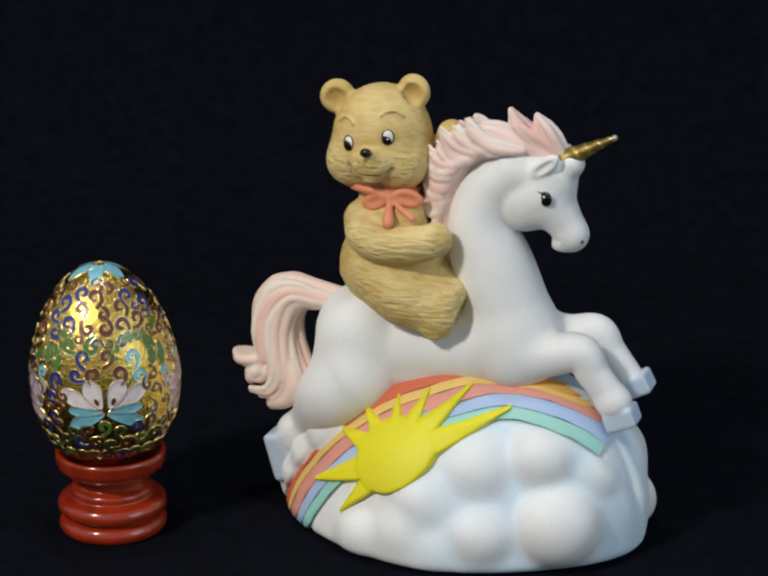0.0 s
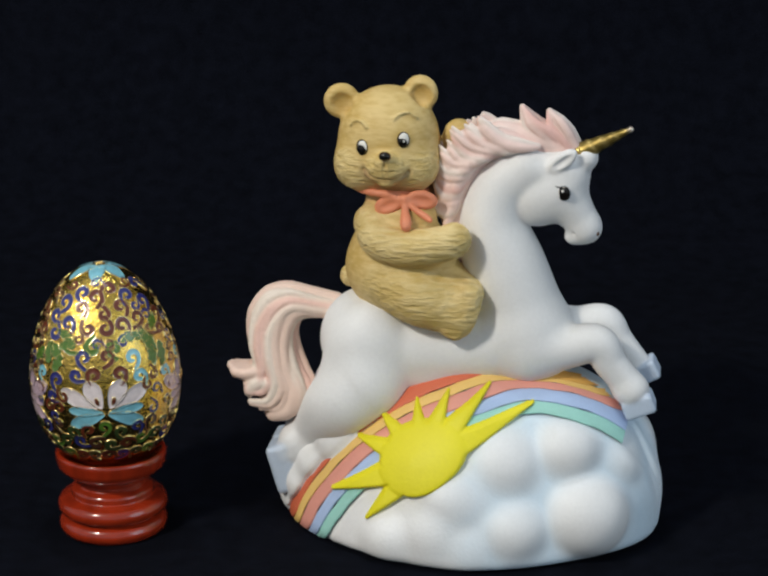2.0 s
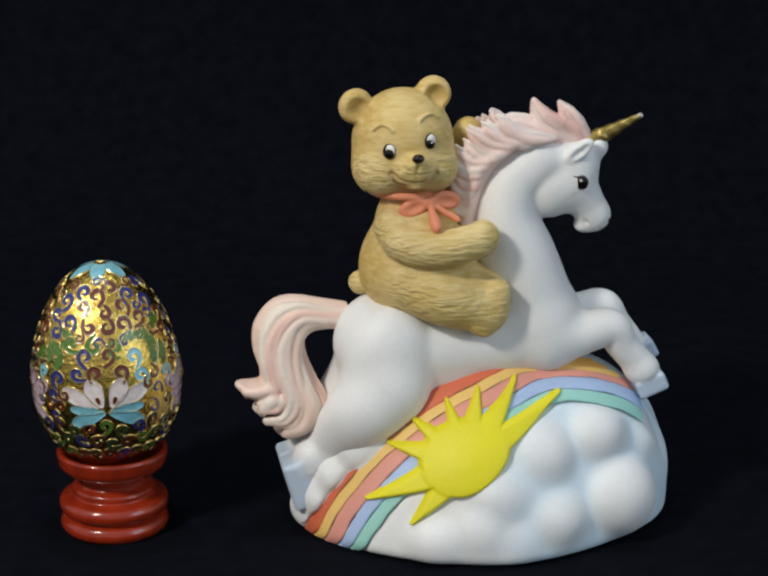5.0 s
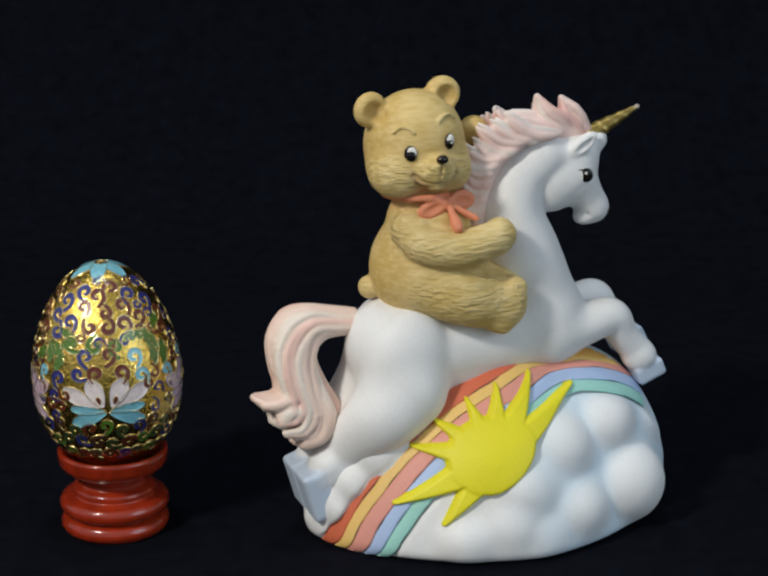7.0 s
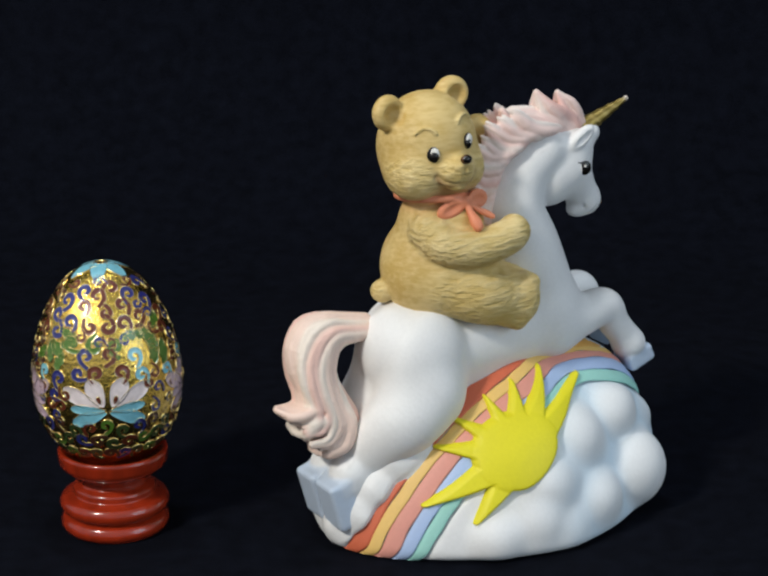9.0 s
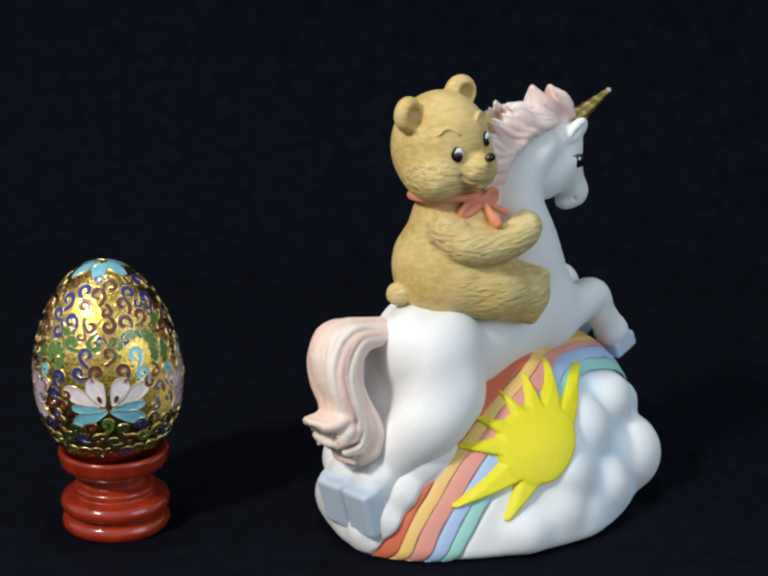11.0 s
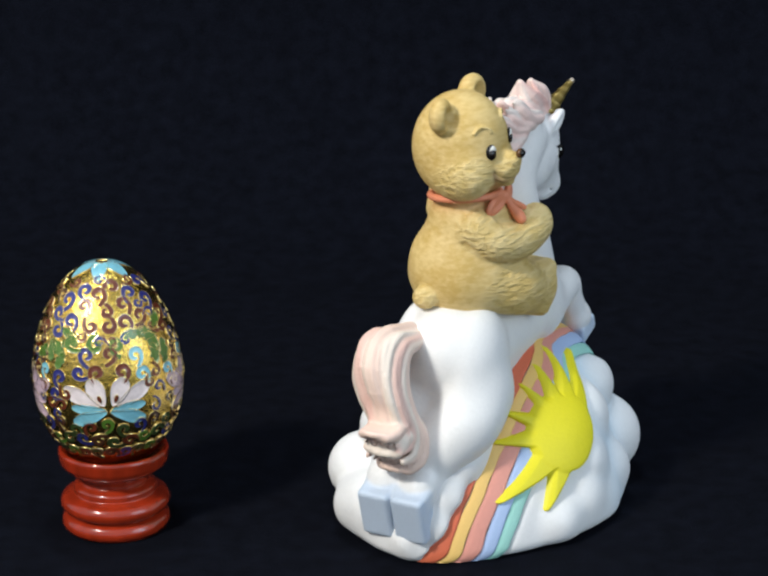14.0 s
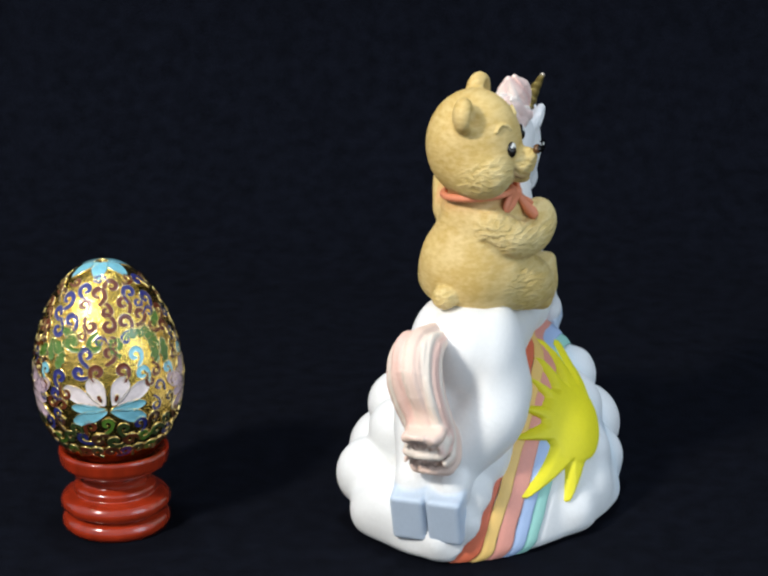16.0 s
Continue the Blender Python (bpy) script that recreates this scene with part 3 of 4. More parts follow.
def build_bear():
    c = Clay((-40, -44, 58), (24, 8, 152), 0.5)
    LINE = (0.22, 0.11, 0.04)
    hx, hy, hz = -16.9, -14.3, 125.5
    # head
    c.ball((hx + 0.7, hy + 1.5, hz + 0.5), (15.7, 14.6, 16.8), TAN, 2)
    c.ball((hx - 6.8, hy - 3.5, hz - 6.6), (8.8, 9, 8), PALE_TAN, 4)
    c.ball((hx + 8.0, hy - 3.5, hz - 6.6), (8.8, 9, 8), PALE_TAN, 4)
    c.ball((hx + 1.9, hy - 12.6, hz - 5.0), (6.0, 4.8, 4.6), PALE_TAN, 2.5)
    c.ball((hx + 2.1, hy - 15.6, hz - 2.4), (2.8, 2.4, 2.4), PALE_TAN, 2.0)
    c.ball((hx + 1.9, hy - 13.0, hz - 8.8), (3.2, 3.2, 2.2), PALE_TAN, 1.2)
    # ears with hollows
    for s, (x, y, z) in ((-1, (-30.8, -13.5, 137.8)), (1, (-6.5, -11.5, 140.6))):
        c.ball((x, y, z), (5.5, 3.4, 5.5), TAN, 1.5, (0, 20 * s, -12 * s))
        c.ball((x + 0.5, y - 3.1, z - 0.3), (3.4, 2.4, 3.4), None, 1.0, (0, 20 * s, -12 * s), cut=True)
    # torso
    c.ball((-14.6, MID - 0.6, 85.0), (15.0, 14.2, 14.5), TAN, 3)
    c.ball((-13.5, MID - 0.5, 100), (11.3, 11.8, 13), TAN, 5)
    c.ball((-15, MID + 2.6, 87.5), (13.5, 14, 15), TAN, 3)
    c.ball((-28.8, -7.6, 79.8), (3.7, 4.0, 3.7), PALE_TAN, 1)
    # near arm
    c.tube([(-20, -20, 101, 6.2), (-17, -25.5, 97.0, 6.0), (-8, -29.0, 95.8, 5.9), (2, -29.4, 97.5, 5.6), (6.3, -28.2, 98.8, 5.0)], PALE_TAN, 1.6, 8)
    c.ball((-4, MID - 5, 91), (10, 11, 10), TAN, 3)
    c.ball((-9, MID - 6, 103), (8.5, 8.0, 7), TAN, 3)
    c.ball((5.8, -28.2, 98.6), (4.2, 4.8, 5.4), PALE_TAN, 1.5)
    # far arm, raised to the mane
    c.tube([(-9, -4, 103, 6), (-1, -2, 112, 5.8), (3.5, -6, 122, 5.2), (5.1, -9.0, 127.5, 4.6)], TAN, 2)
    # legs and feet
    for s in (-1, 1):
        y = MID + (11.0 if s > 0 else -13.4)
        c.tube([(-14, MID + s * 7.5, 83.0, 9.6), (-6, y, 79.8, 9.0), (3, y, 76.8, 8.3), (8.6, y, 75.8, 8.0)], PALE_TAN, 3, 8)
        c.block((8.8, y, 76.2), (3.2, 6.9, 9.3), PALE_TAN, 2.5, (0, 23, 0), 2.8)
        c.ball((14.6, y - 0.3, 73.8), (3.0, 5.6, 8.2), None, 0.8, (0, 23, 0), cut=True)
    c.ball((1.0, MID - 4, 81.5), (12, 13.5, 7.0), TAN, 3)
    # neck ribbon and bow, in low relief
    bow = Clay((-34, -38, 98), (8, 6, 118), 0.36)
    ring = [(hx + 1.8 + 10.6 * math.cos(a), MID - 1.2 + 10.6 * math.sin(a), 110.6 - 1.0 * math.sin(a + 0.4), 1.15) for a in np.linspace(0, 2 * math.pi, 17)]
    bow.tube(ring, CORAL, 0.5, 2)
    bx, by, bz = -9.8, -24.7, 110.2
    for cx, cy, cz, rx, rz, tilt, turn in ((-14.6, 0.3, -2.0, 5.0, 2.9, 24, -12), (-4.4, 1.2, -0.4, 5.0, 3.0, -14, 20)):
        bow.ball((cx, by + cy, bz + cz), (rx, 1.3, rz), CORAL, 0.8, (0, -tilt, turn))
        bow.ball((cx, by + cy - 1.4, bz + cz), (rx * 0.62, 0.9, rz * 0.45), None, 0.8, (0, -tilt, turn), cut=True)
    bow.tube([(bx, by - 0.2, bz, 0.9), (bx + 0.5, by - 2.2, bz - 3.4, 1.2), (bx + 1.0, by - 4.4, bz - 6.0, 1.8), (bx + 1.2, by - 5.4, bz - 7.2, 1.6)], CORAL, 0.6, 4)
    bow.tube([(bx, by - 0.2, bz, 0.9), (bx + 3.4, by - 1.2, bz - 2.8, 0.95), (bx + 6.8, by - 2.2, bz - 4.8, 1.1), (bx + 8.2, by - 2.8, bz - 5.6, 0.9)], CORAL, 0.6, 4)
    bow.ball((bx, by - 0.6, bz), (1.7, 1.3, 1.6), CORAL, 0.6)
    # brows and mouth
    for x0, z0, span in ((-24.0, 133.0, 2.7), (-9.8, 135.6, 3.3)):
        pts = []
        for q in np.linspace(-1, 1, 5):
            x, z = x0 + q * span, z0 + 1.2 - 1.6 * q * q
            y = hy - 13.6 * math.sqrt(max(0.05, 1 - ((x - hx - 0.7) / 16.2) ** 2 - ((z - hz) / 17.6) ** 2))
            pts.append((x, y + 0.3, z, 0.48))
        c.tube(pts, PALE_TAN, 0.5, 3)
    smile = [(-21.8, -27.2, 119.6), (-20.0, -28.9, 117.5), (-15.0, -30.6, 117.0), (-10.6, -29.0, 117.3), (-8.4, -26.8, 119.2)]
    c.tube([(*p, 0.85) for p in smile], None, 0.6, 4, cut=True)
    c.tube([(p[0], p[1] + 0.75, p[2], 0.5) for p in smile], LINE, 0.2, 4)
    c.tube([(-15.0, -31.0, 117.4, 0.5), (-15.0, -31.9, 120.0, 0.5), (-14.9, -31.9, 122.6, 0.5)], None, 0.4, 4, cut=True)
    verts, quads = c.skin()
    col = c.colours(verts, 0.6)
    worn = np.clip((col[:, 2] - TAN[2]) / (PALE_TAN[2] - TAN[2]), 0.14, 1) * (col[:, 1] > 0.3)
    # airbrushed coral round the neck; darker ochre inside the ears
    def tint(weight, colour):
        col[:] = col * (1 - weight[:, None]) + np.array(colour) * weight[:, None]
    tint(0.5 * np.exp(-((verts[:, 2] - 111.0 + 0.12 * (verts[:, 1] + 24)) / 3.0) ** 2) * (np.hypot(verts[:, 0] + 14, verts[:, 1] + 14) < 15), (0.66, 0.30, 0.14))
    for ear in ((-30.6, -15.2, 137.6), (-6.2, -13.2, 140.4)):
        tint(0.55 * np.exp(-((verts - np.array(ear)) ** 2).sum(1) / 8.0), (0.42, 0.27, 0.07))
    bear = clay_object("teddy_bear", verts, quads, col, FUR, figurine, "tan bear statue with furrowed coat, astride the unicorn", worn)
    verts, quads = bow.skin()
    clay_object("neck_bow", verts, quads, bow.colours(verts, 0.6), BISQUE, bear, "coral ribbon tied in a bow")
    bead_object("nose", [((-14.8, -32.3, 125.3), (1.9, 1.3, 1.5), (0, 0, 0), BROWN), ((-14.8, -32.6, 125.4), (1.7, 1.2, 1.3), (0, 0, 0), BLACK)], bear, "black painted nose")
    for x, y, z, turn in ((-22.6, -26.65, 126.3, -22), (-10.0, -26.35, 129.0, 22)):
        # last bead: a white glint coloured onto the pupil
        bead_object("eye", [((x, y + 0.4, z), (2.0, 0.8, 2.6), (0, 0, turn), BLACK), ((x + 0.15, y + 0.15, z + 0.2), (1.65, 0.8, 2.15), (0, 0, turn), EYE_WHITE), ((x - 0.1, y - 0.1, z - 0.45), (1.55, 0.8, 1.75), (0, 0, turn), BLACK), ((x + 0.3, y - 0.8, z - 0.1), (0.3, 0.15, 0.32), (0, 0, turn), EYE_WHITE)], bear, "black and white painted eye")


build_bear()

# ---- the egg and its stand ----
EGG = Vector((-0.1050, -0.0200, 0))


def lathe(name, profile, segments, mat, parent=None, label=""):
    """A turned solid from (radius, height) in millimetres."""
    bm = bmesh.new()
    rings = []
    for r, z in profile:
        rings.append([bm.verts.new((r * 0.001 * math.cos(2 * math.pi * i / segments), r * 0.001 * math.sin(2 * math.pi * i / segments), z * 0.001)) for i in range(segments)])
    for a, b in zip(rings[:-1], rings[1:]):
        for i in range(segments):
            bm.faces.new((a[i], a[(i + 1) % segments], b[(i + 1) % segments], b[i]))
    bm.faces.new(list(reversed(rings[0])))
    bm.faces.new(rings[-1])
    bmesh.ops.recalc_face_normals(bm, faces=bm.faces)
    mesh = bpy.data.meshes.new(name)
    bm.to_mesh(mesh)
    bm.free()
    mesh.shade_smooth()
    mesh.materials.append(mat)
    ob = new(name, mesh)
    if parent:
        ob.parent = parent
    return tagged(ob, label) if label else ob


def smooth_profile(points, steps=6):
    rows = curve_points([(r, z, 0, 0) for r, z in points], steps)
    return [(max(float(p[0]), 0.02), float(p[1])) for p in rows]


STAND = [(0.1, 0), (14, 0), (16.3, 0.5), (17.3, 2.4), (16.6, 4.6), (14.9, 5.7), (15.0, 6.3), (16.9, 7.3), (17.5, 9.3), (16.5, 11.3), (13.6, 12.3), (13.3, 13.2), (13.0, 14.6), (11.2, 16.0), (10.9, 17.6), (11.9, 19.2), (15.2, 20.6), (17.0, 22.4), (17.5, 24.6), (17.6, 26.4), (16.9, 27.2), (15.2, 26.6), (10, 22.5), (0.1, 21.5)]
stand = tagged(new("egg_stand"), "turned red lacquered wooden stand on black cloth", "stand")
stand.location = EGG + Vector((-0.0008, -0.003, 0))
rows = smooth_profile(STAND, 5)
lathe("foot", [r for r in rows if r[1] <= 5.8 and r[0] < 20][:30], 72, LACQUER, stand)
lathe("ring", [(12.0, 5.8)] + [r for r in rows if 5.8 < r[1] < 16.4], 72, LACQUER, stand)
lathe("cup", [r for r in rows if r[1] >= 16.2 and r[1] > 0], 72, LACQUER, stand)

EGG_LOW, EGG_HIGH, EGG_WIDE = 22.0, 88.2, 23.8


def egg_radius(q):
    """Radius in millimetres at q, 0 at the blunt foot and 1 at the tip."""
    a = math.acos(max(-1, min(1, 1 - 2 * q)))
    return EGG_WIDE * math.sin(a) * (1 + 0.13 * math.cos(a) + 0.02 * math.cos(2 * a)) * 0.995


egg = tagged(new("cloisonne_egg"), "gilt cloisonne egg with enamel scrolls, on a red stand", "ornament egg")
egg.matrix_world = Matrix.Translation(EGG + Vector((-0.0009, -0.002, 0))) @ pose(0, 0, 0, 0, -0.9, 0)
lathe("shell", [(max(egg_radius(0.5 - 0.5 * math.cos(math.pi * i / 64)), 0.01), EGG_LOW + (EGG_HIGH - EGG_LOW) * (0.5 - 0.5 * math.cos(math.pi * i / 64))) for i in range(65)], 96, GOLD, egg, "gilt stippled shell")


def egg_place(phi, z, h):
    """A point on the shell: phi degrees round from the front, z millimetres up, h millimetres proud."""
    z = max(EGG_LOW + 0.6, min(EGG_HIGH - 0.15, z))
    q = (z - EGG_LOW) / (EGG_HIGH - EGG_LOW)
    r, a = egg_radius(q), radians(phi)
    slope = (egg_radius(min(q + 0.004, 1)) - egg_radius(max(q - 0.004, 0))) / (0.008 * (EGG_HIGH - EGG_LOW))
    n = math.hypot(1, slope)
    out, up = h / n, -h * slope / n
    return ((r + out) * math.sin(a) * 0.001, -(r + out) * math.cos(a) * 0.001, (z + up) * 0.001)


def egg_map(phi, z, turn):
    """From a motif's own millimetres to the shell."""
    q = (z - EGG_LOW) / (EGG_HIGH - EGG_LOW)
    r0 = max(egg_radius(q), 4.0)
    slope = (egg_radius(min(q + 0.01, 1)) - egg_radius(max(q - 0.01, 0))) / (0.02 * (EGG_HIGH - EGG_LOW))
    rise = 1 / math.hypot(1, slope)
    c, s = math.cos(radians(turn)), math.sin(radians(turn))
    return lambda u, v, h: egg_place(phi + math.degrees((u * c - v * s) / r0), z + (u * s + v * c) * rise, h)


def enamel_mesh(name, rows, closed, tone, centre=None):
    """Rows of cross-section points, left to right; the outer strips are gilt wire, the inner ones enamel."""
    mesh = bpy.data.meshes.new(name)
    m = len(rows[0])
    verts = [p for row in rows for p in row]
    faces, mats = [], []
    n = len(rows)
    for i in range(n if closed else n - 1):
        k = (i + 1) % n
        for j in range(m - 1):
            faces.append((i * m + j, k * m + j, k * m + j + 1, i * m + j + 1))
            mats.append(0 if (j < 2 or (not centre and j >= m - 3)) else 1)
    if centre:
        verts.append(centre)
        for i in range(n):
            faces.append((i * m + m - 1, ((i + 1) % n) * m + m - 1, len(verts) - 1))
            mats.append(1)
    mesh.from_pydata(verts, [], faces)
    mesh.materials.append(WIRE)
    mesh.materials.append(ENAMEL[tone])
    mesh.polygons.foreach_set("material_index", mats)
    mesh.shade_smooth()
    return mesh


def stroke(name, place, line, width, tone):
    """A ribbon of enamel between two wires along line, tapering to its ends."""
    rows = []
    n = len(line)
    for i, (x, y) in enumerate(line):
        x2, y2 = line[min(i + 1, n - 1)]
        x1, y1 = line[max(i - 1, 0)]
        d = math.hypot(x2 - x1, y2 - y1) or 1
        nx, ny = -(y2 - y1) / d, (x2 - x1) / d
        w = width * (0.45 + 0.55 * math.sin(math.pi * min(0.12 + 0.88 * i / (n - 1), 1.0)))
        rows.append([place(x + nx * o, y + ny * o, h) for o, h in ((-w - 0.2, -0.05), (-w - 0.12, 0.34), (-w + 0.05, 0.20), (0, 0.26), (w - 0.05, 0.20), (w + 0.12, 0.34), (w + 0.2, -0.05))])
    return enamel_mesh(name, rows, False, tone)


def field_of(name, place, outline, tone):
    """A filled cell of enamel inside one wire."""
    cx, cy = sum(p[0] for p in outline) / len(outline), sum(p[1] for p in outline) / len(outline)
    rows = []
    for x, y in outline:
        d = math.hypot(x - cx, y - cy) or 1
        rows.append([place(cx + (x - cx) * (d + o) / d, cy + (y - cy) * (d + o) / d, h) for o, h in ((0.2, -0.05), (0.1, 0.36), (-0.08, 0.22), (-d * 0.5, 0.28))])
    return enamel_mesh(name, rows, True, tone, place(cx, cy, 0.30))


def hook(size, flip=1, turns=0.82):
    """A scroll: a bowed stem that curls over at its head."""
    pts = [(flip * size * 0.15, -size * 2.0), (flip * size * 0.55, -size * 1.45), (flip * size * 0.95, -size * 0.75)]
    for i in range(17):
        a = 2 * math.pi * turns * i / 16
        r = size * (1 - 0.52 * i / 16)
        pts.append((flip * r * math.cos(a), r * math.sin(a)))
    return pts


def petal(length, wide, notch=0.0):
    """A pointed petal along +y from its root."""
    pts = []
    for i in range(20):
        a = 2 * math.pi * i / 20
        s = (1 - math.cos(a)) / 2
        y = length * s + (notch * length * math.cos(2 * a) * 0.15 if s > 0.8 else 0)
        pts.append((wide * math.sin(a) * (0.35 + 0.65 * s), y))
    return pts


def acanthus(length, wide):
    """A lobed leaf along +y."""
    pts = []
    for side in (1, -1):
        for i in range(11):
            s = i / 10 if side > 0 else 1 - i / 10
            lobe = 0.5 + 0.5 * abs(math.sin(s * math.pi * 3))
            pts.append((side * wide * math.sin(math.pi * (0.06 + 0.94 * s)) ** 0.8 * lobe + 0.25 * wide * s * s * 2, length * s + (0.04 if side > 0 else 0)))
    return pts


def enamel(name, mesh):
    """The cell on the front, and its twin on the back of the egg."""
    for turn in (0, 180):
        ob = new(name, mesh)
        ob.parent = egg
        ob.rotation_euler = (0, 0, radians(turn))


# scrolls: round, height, size, turn, flip
BLUE_SCROLLS = ((-16, 82.4, 1.8, 15, -1), (-37, 79.6, 2.0, -10, 1), (-43, 75.6, 1.7, 60, -1), (-25, 74.0, 2.0, 10, 1), (-38, 70.9, 1.9, 190, -1), (45, 81.0, 1.9, -20, -1), (64, 78.4, 1.8, 0, 1), (74, 83.0, 1.7, 40, 1),
                (-7, 64.7, 2.0, 15, -1), (-13, 59.2, 1.6, 70, -1), (-30, 57.2, 1.9, 0, -1), (-34, 51.8, 1.5, 60, -1))
BROWN_SCROLLS = ((23, 83.2, 2.0, -30, -1), (3, 81.4, 2.0, 0, 1), (-13, 78.6, 1.7, 20, 1), (12, 76.8, 1.5, 200, -1), (-4, 72.8, 1.7, 210, 1), (13, 72.9, 1.9, 190, -1), (32, 78.5, 1.9, 10, 1), (29, 73.5, 2.0, 10, 1), (47, 74.6, 1.9, -40, 1),
                 (74, 74.0, 1.7, -15, 1), (70, 69.3, 1.7, 30, 1), (-70, 76.6, 1.6, 0, 1), (-55, 71.0, 1.6, 20, -1), (58, 70.5, 1.6, 60, -1))
HEART_SCROLLS = ((12, 64.9, 1.9, -25, 1), (1, 59.4, 1.9, 0, -1), (21, 59.4, 1.9, 0, 1))
CYAN_SCROLLS = ((33, 63.8, 2.0, 0, 1), (37, 57.8, 1.8, 30, 1), (-46, 58.5, 1.5, 0, -1), (62, 57.0, 1.5, 40, 1), (86, 60.0, 1.6, 0, 1))
THIN_SCROLLS = ((51, 52.6, 1.6, 40, 1), (47, 46.6, 1.7, 200, -1), (-64, 62, 1.6, 0, 1), (80, 66.5, 1.6, 20, -1))
for family, tone, width in ((BLUE_SCROLLS, "blue", 0.85), (BROWN_SCROLLS, "brown", 0.88), (HEART_SCROLLS, "brown", 0.9), (CYAN_SCROLLS, "cyan", 0.85), (THIN_SCROLLS, "blue", 0.5)):
    for phi, z, size, turn, flip in family:
        enamel("enamel_scroll", stroke("enamel_scroll", egg_map(phi, z, turn), hook(size, flip), width, tone))

# small filler scrolls in the free gilt ground
fill = random.Random(11)
taken = [(s[0], s[1]) for family in (BLUE_SCROLLS, BROWN_SCROLLS, HEART_SCROLLS, CYAN_SCROLLS, THIN_SCROLLS) for s in family]
taken += [(p, z - 2) for p in (-40, -28, -14, 22, 36, 48, 60) for z in (63, 68)]
for _ in range(900):
    phi, z = fill.uniform(-86, 92), fill.uniform(45, 85)
    round_mm = max(egg_radius((z - EGG_LOW) / (EGG_HIGH - EGG_LOW)), 4) * math.pi / 180
    if (z < 60 and abs(phi - 9) < 32) or (z < 57 and (phi < -50 or phi > 70)) or any(math.hypot((phi - p) * round_mm, z - h) < 3.3 for p, h in taken) or len(taken) > 92:
        continue
    taken.append((phi, z))
    enamel("enamel_scroll", stroke("enamel_scroll", egg_map(phi, z, fill.uniform(0, 360)), hook(fill.uniform(1.2, 1.6), fill.choice((1, -1))), 0.58, fill.choice(("blue", "brown", "brown", "umber"))))

# leaves: round, height, length, width, turn
LEAVES = ((-40, 61.5, 6.5, 1.9, 10), (-33, 59.5, 5.5, 1.6, -15), (-27, 64.0, 6.0, 1.9, 60), (-30, 66.5, 6.5, 1.7, -50), (-14, 69.8, 7.0, 1.5, 80), (22, 69.2, 7.0, 1.6, -75), (36, 70.0, 7.0, 1.9, -95), (46, 69.5, 6.5, 2.0, -140), (50, 66.0, 6.0, 1.7, -165),
          (57, 70.0, 6.0, 1.8, -35), (62, 66.5, 7.5, 1.8, -175), (-47, 66.0, 5.5, 1.7, 150))
for phi, z, length, wide, turn in LEAVES:
    enamel("enamel_leaf", field_of("enamel_leaf", egg_map(phi, z, turn), acanthus(length * 1.15, wide * 1.25), "green"))
for phi, z, turn, flip in ((0, 67.6, 160, 1), (18, 67.2, 20, -1), (-20, 68.0, 60, -1)):
    enamel("enamel_leaf", stroke("enamel_leaf", egg_map(phi, z, turn), hook(1.9, flip, 0.9), 1.0, "green"))

# lotus flowers: the white one in front, pink ones at the sides
for phi, tone, low in ((9, "white", "cyan"), (-74, "pink", "pink"), (94, "pink", "pink")):
    for dphi, dz, length, wide, turn, shade in ((-3, 0.6, 7.6, 3.4, 26, tone), (3, 0.6, 7.6, 3.4, -26, tone), (-6, 0.4, 10.0, 3.0, 64, tone), (6, 0.4, 10.0, 3.0, -60, tone),
                                                (-2, -0.5, 8.4, 2.0, 88, low), (2, -0.5, 8.4, 2.0, -86, low), (-1, -1.2, 9.2, 2.6, 110, low), (1, -1.2, 9.2, 2.6, -108, low)):
        enamel("enamel_petal", field_of("enamel_petal", egg_map(phi + dphi, 48.2 + dz, turn), petal(length * 1.2, wide * 1.15, 0.6), shade))
    for dphi, turn in ((-5.4, 18), (5.0, -18)):
        enamel("enamel_drop", field_of("enamel_drop", (lambda f: (lambda u, v, h: f(u, v, h + 0.22)))(egg_map(phi + dphi, 50.0, turn)), petal(2.4, 0.75), "brown"))

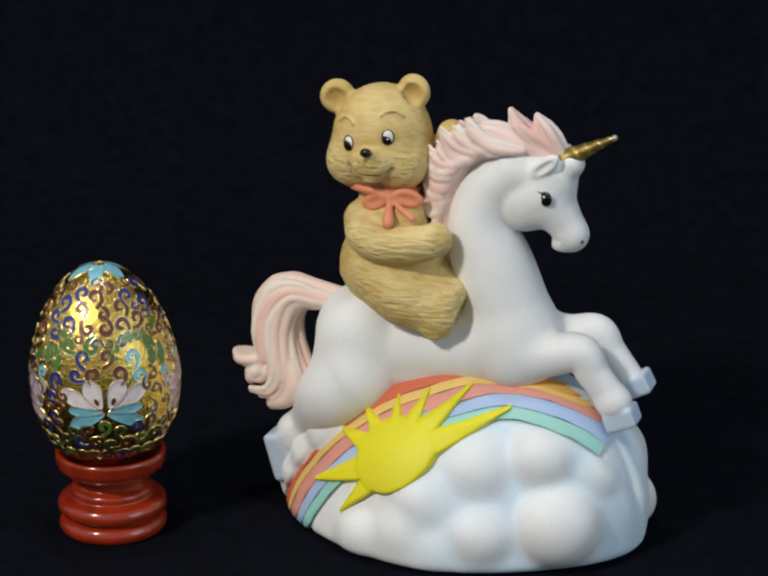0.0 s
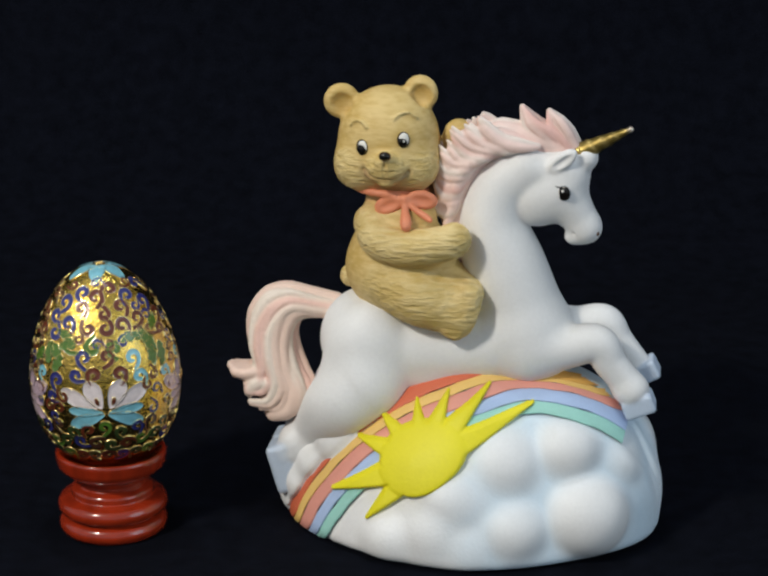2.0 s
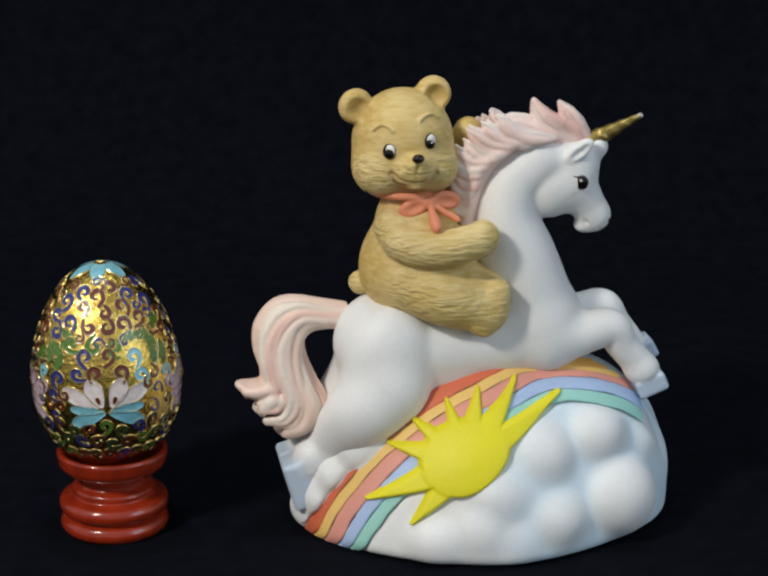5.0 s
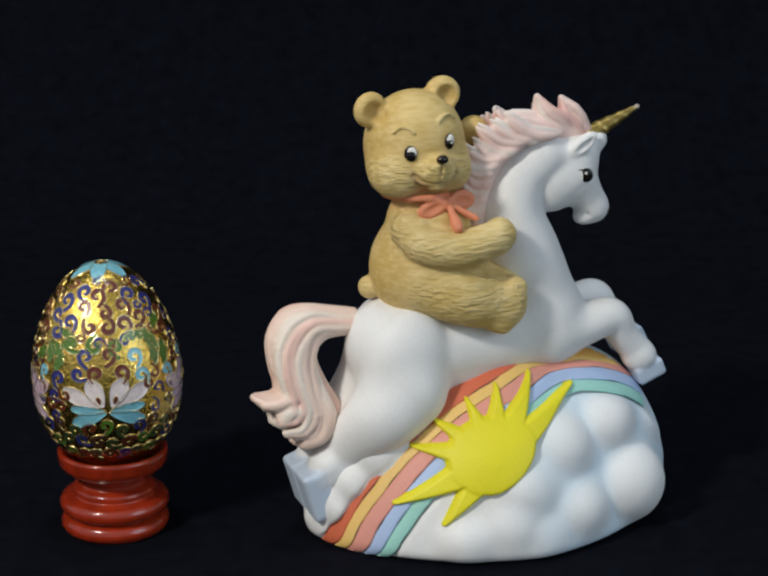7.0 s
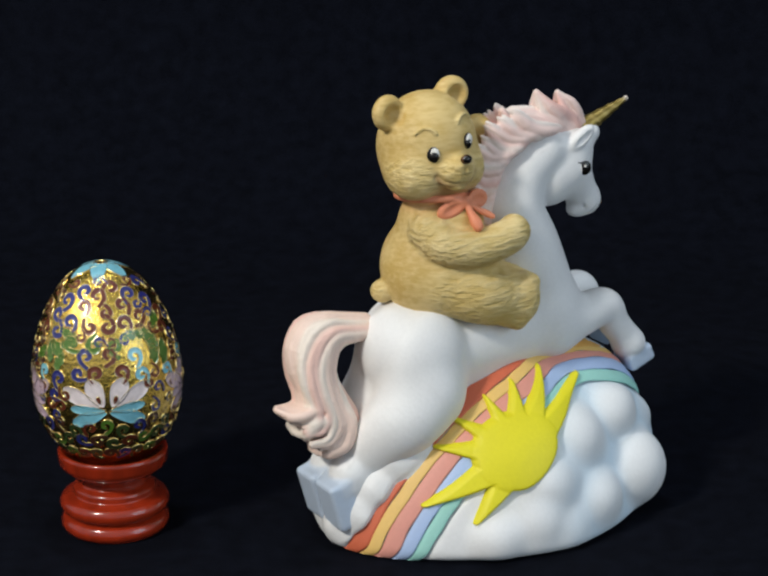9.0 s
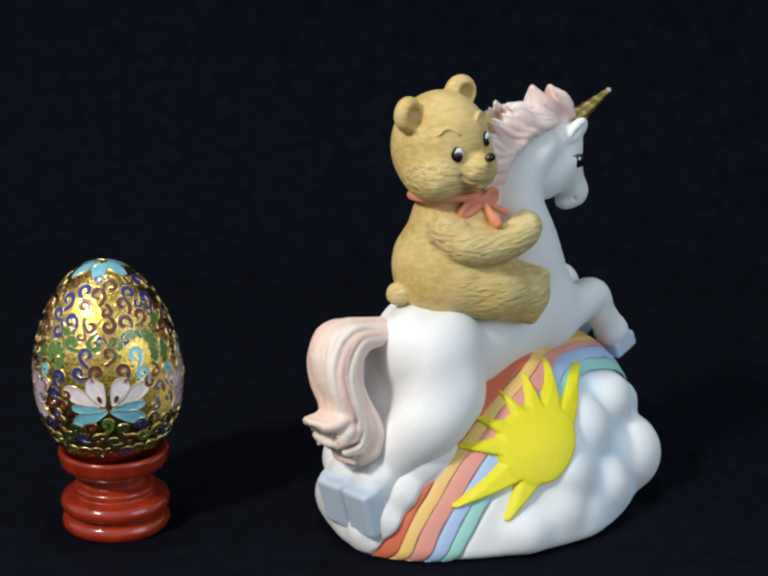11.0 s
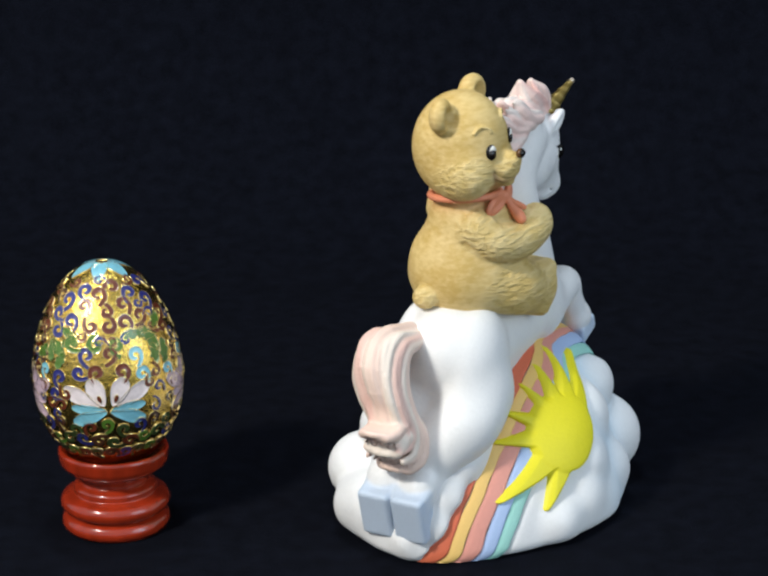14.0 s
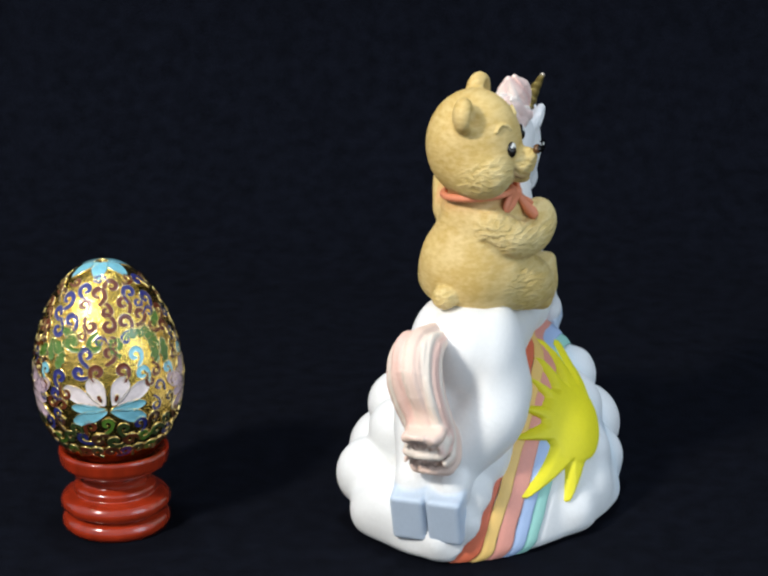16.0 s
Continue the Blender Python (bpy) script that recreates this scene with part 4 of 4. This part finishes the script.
# foot band: cloud scrolls in brown, green and blue
TONES = ("brown", "moss", "umber", "blue", "moss", "green")
for i in range(14):
    phi = -84 + i * 13
    enamel("enamel_scroll", stroke("enamel_scroll", egg_map(phi, 41.5 + 1.2 * math.sin(i * 2.1), 25 * math.sin(i * 1.7)), hook(1.7, 1 if i % 2 else -1), 0.7, TONES[(i * 5) % 6]))
    enamel("enamel_scroll", stroke("enamel_scroll", egg_map(phi + 5, 36.6 + 0.8 * math.cos(i * 1.3), 90 + 30 * math.sin(i * 2.3)), hook(1.8, -1 if i % 2 else 1), 0.8, TONES[(i * 5 + 2) % 6]))
    enamel("enamel_scroll", stroke("enamel_scroll", egg_map(phi + 2, 31.8, 60 * math.cos(i * 1.9)), hook(1.7, 1 if i % 3 else -1), 0.85, TONES[(i * 7 + 1) % 6]))

# cap: a turquoise flower on the tip
for i in range(6):
    phi = i * 60
    ob = new("enamel_petal", field_of("enamel_petal", (lambda p: (lambda u, v, h: egg_place(p + math.degrees(math.atan2(u, max(7.4 - v, 0.4))), EGG_HIGH - 0.085 * (max(7.4 - v, 0.3) ** 2) * 0.82, h)))(phi), petal(6.8, 3.1), "cyan"))
    ob.parent = egg

# ---- the cloth ----


def build_cloth():
    bm = bmesh.new()
    prof = [(-1.2, 0.0)] + [(-0.8 + 0.04 * i, 0.0) for i in range(1, 27)]
    y0, r = 0.24, 0.16
    prof += [(y0 + r * math.sin(a), r - r * math.cos(a)) for a in np.linspace(0, math.pi / 2, 14)] + [(y0 + r, r + 0.06 * i) for i in range(1, 20)]
    xs = np.linspace(-1.3, 1.3, 105)
    grid = []
    for y, z in prof:
        row = []
        for x in xs:
            w = 0.004 * noise.noise((x * 5, (y + z) * 4, 0.3)) + 0.0012 * noise.noise((x * 22, (y + z) * 19, 2.0))
            near = math.hypot(x + 0.05, y) < 0.2 and z < 0.01
            row.append(bm.verts.new((x, y - (w if z > 0.1 else 0), z + (w - 0.003 if z < 0.1 and not near else 0))))
        grid.append(row)
    for a, b in zip(grid[:-1], grid[1:]):
        for i in range(len(xs) - 1):
            bm.faces.new((a[i], a[i + 1], b[i + 1], b[i]))
    mesh = bpy.data.meshes.new("ground")
    bm.to_mesh(mesh)
    bm.free()
    mesh.shade_smooth()
    mesh.materials.append(CLOTH)
    tagged(new("ground", mesh), "black cloth spread over table and backdrop", "cloth", kind="structure")


build_cloth()


def motions():
    """The figurine turns steadily on its music-box spindle."""
    walk(figurine, [(t, pose(0, 0, 0, 0, 0, 28.236 + 5.7196 * (t - 8.0))) for t in (0.0, 2.0, 4.0, 6.0, 8.0, 10.0, 12.0, 14.0, 16.0)])


motions()
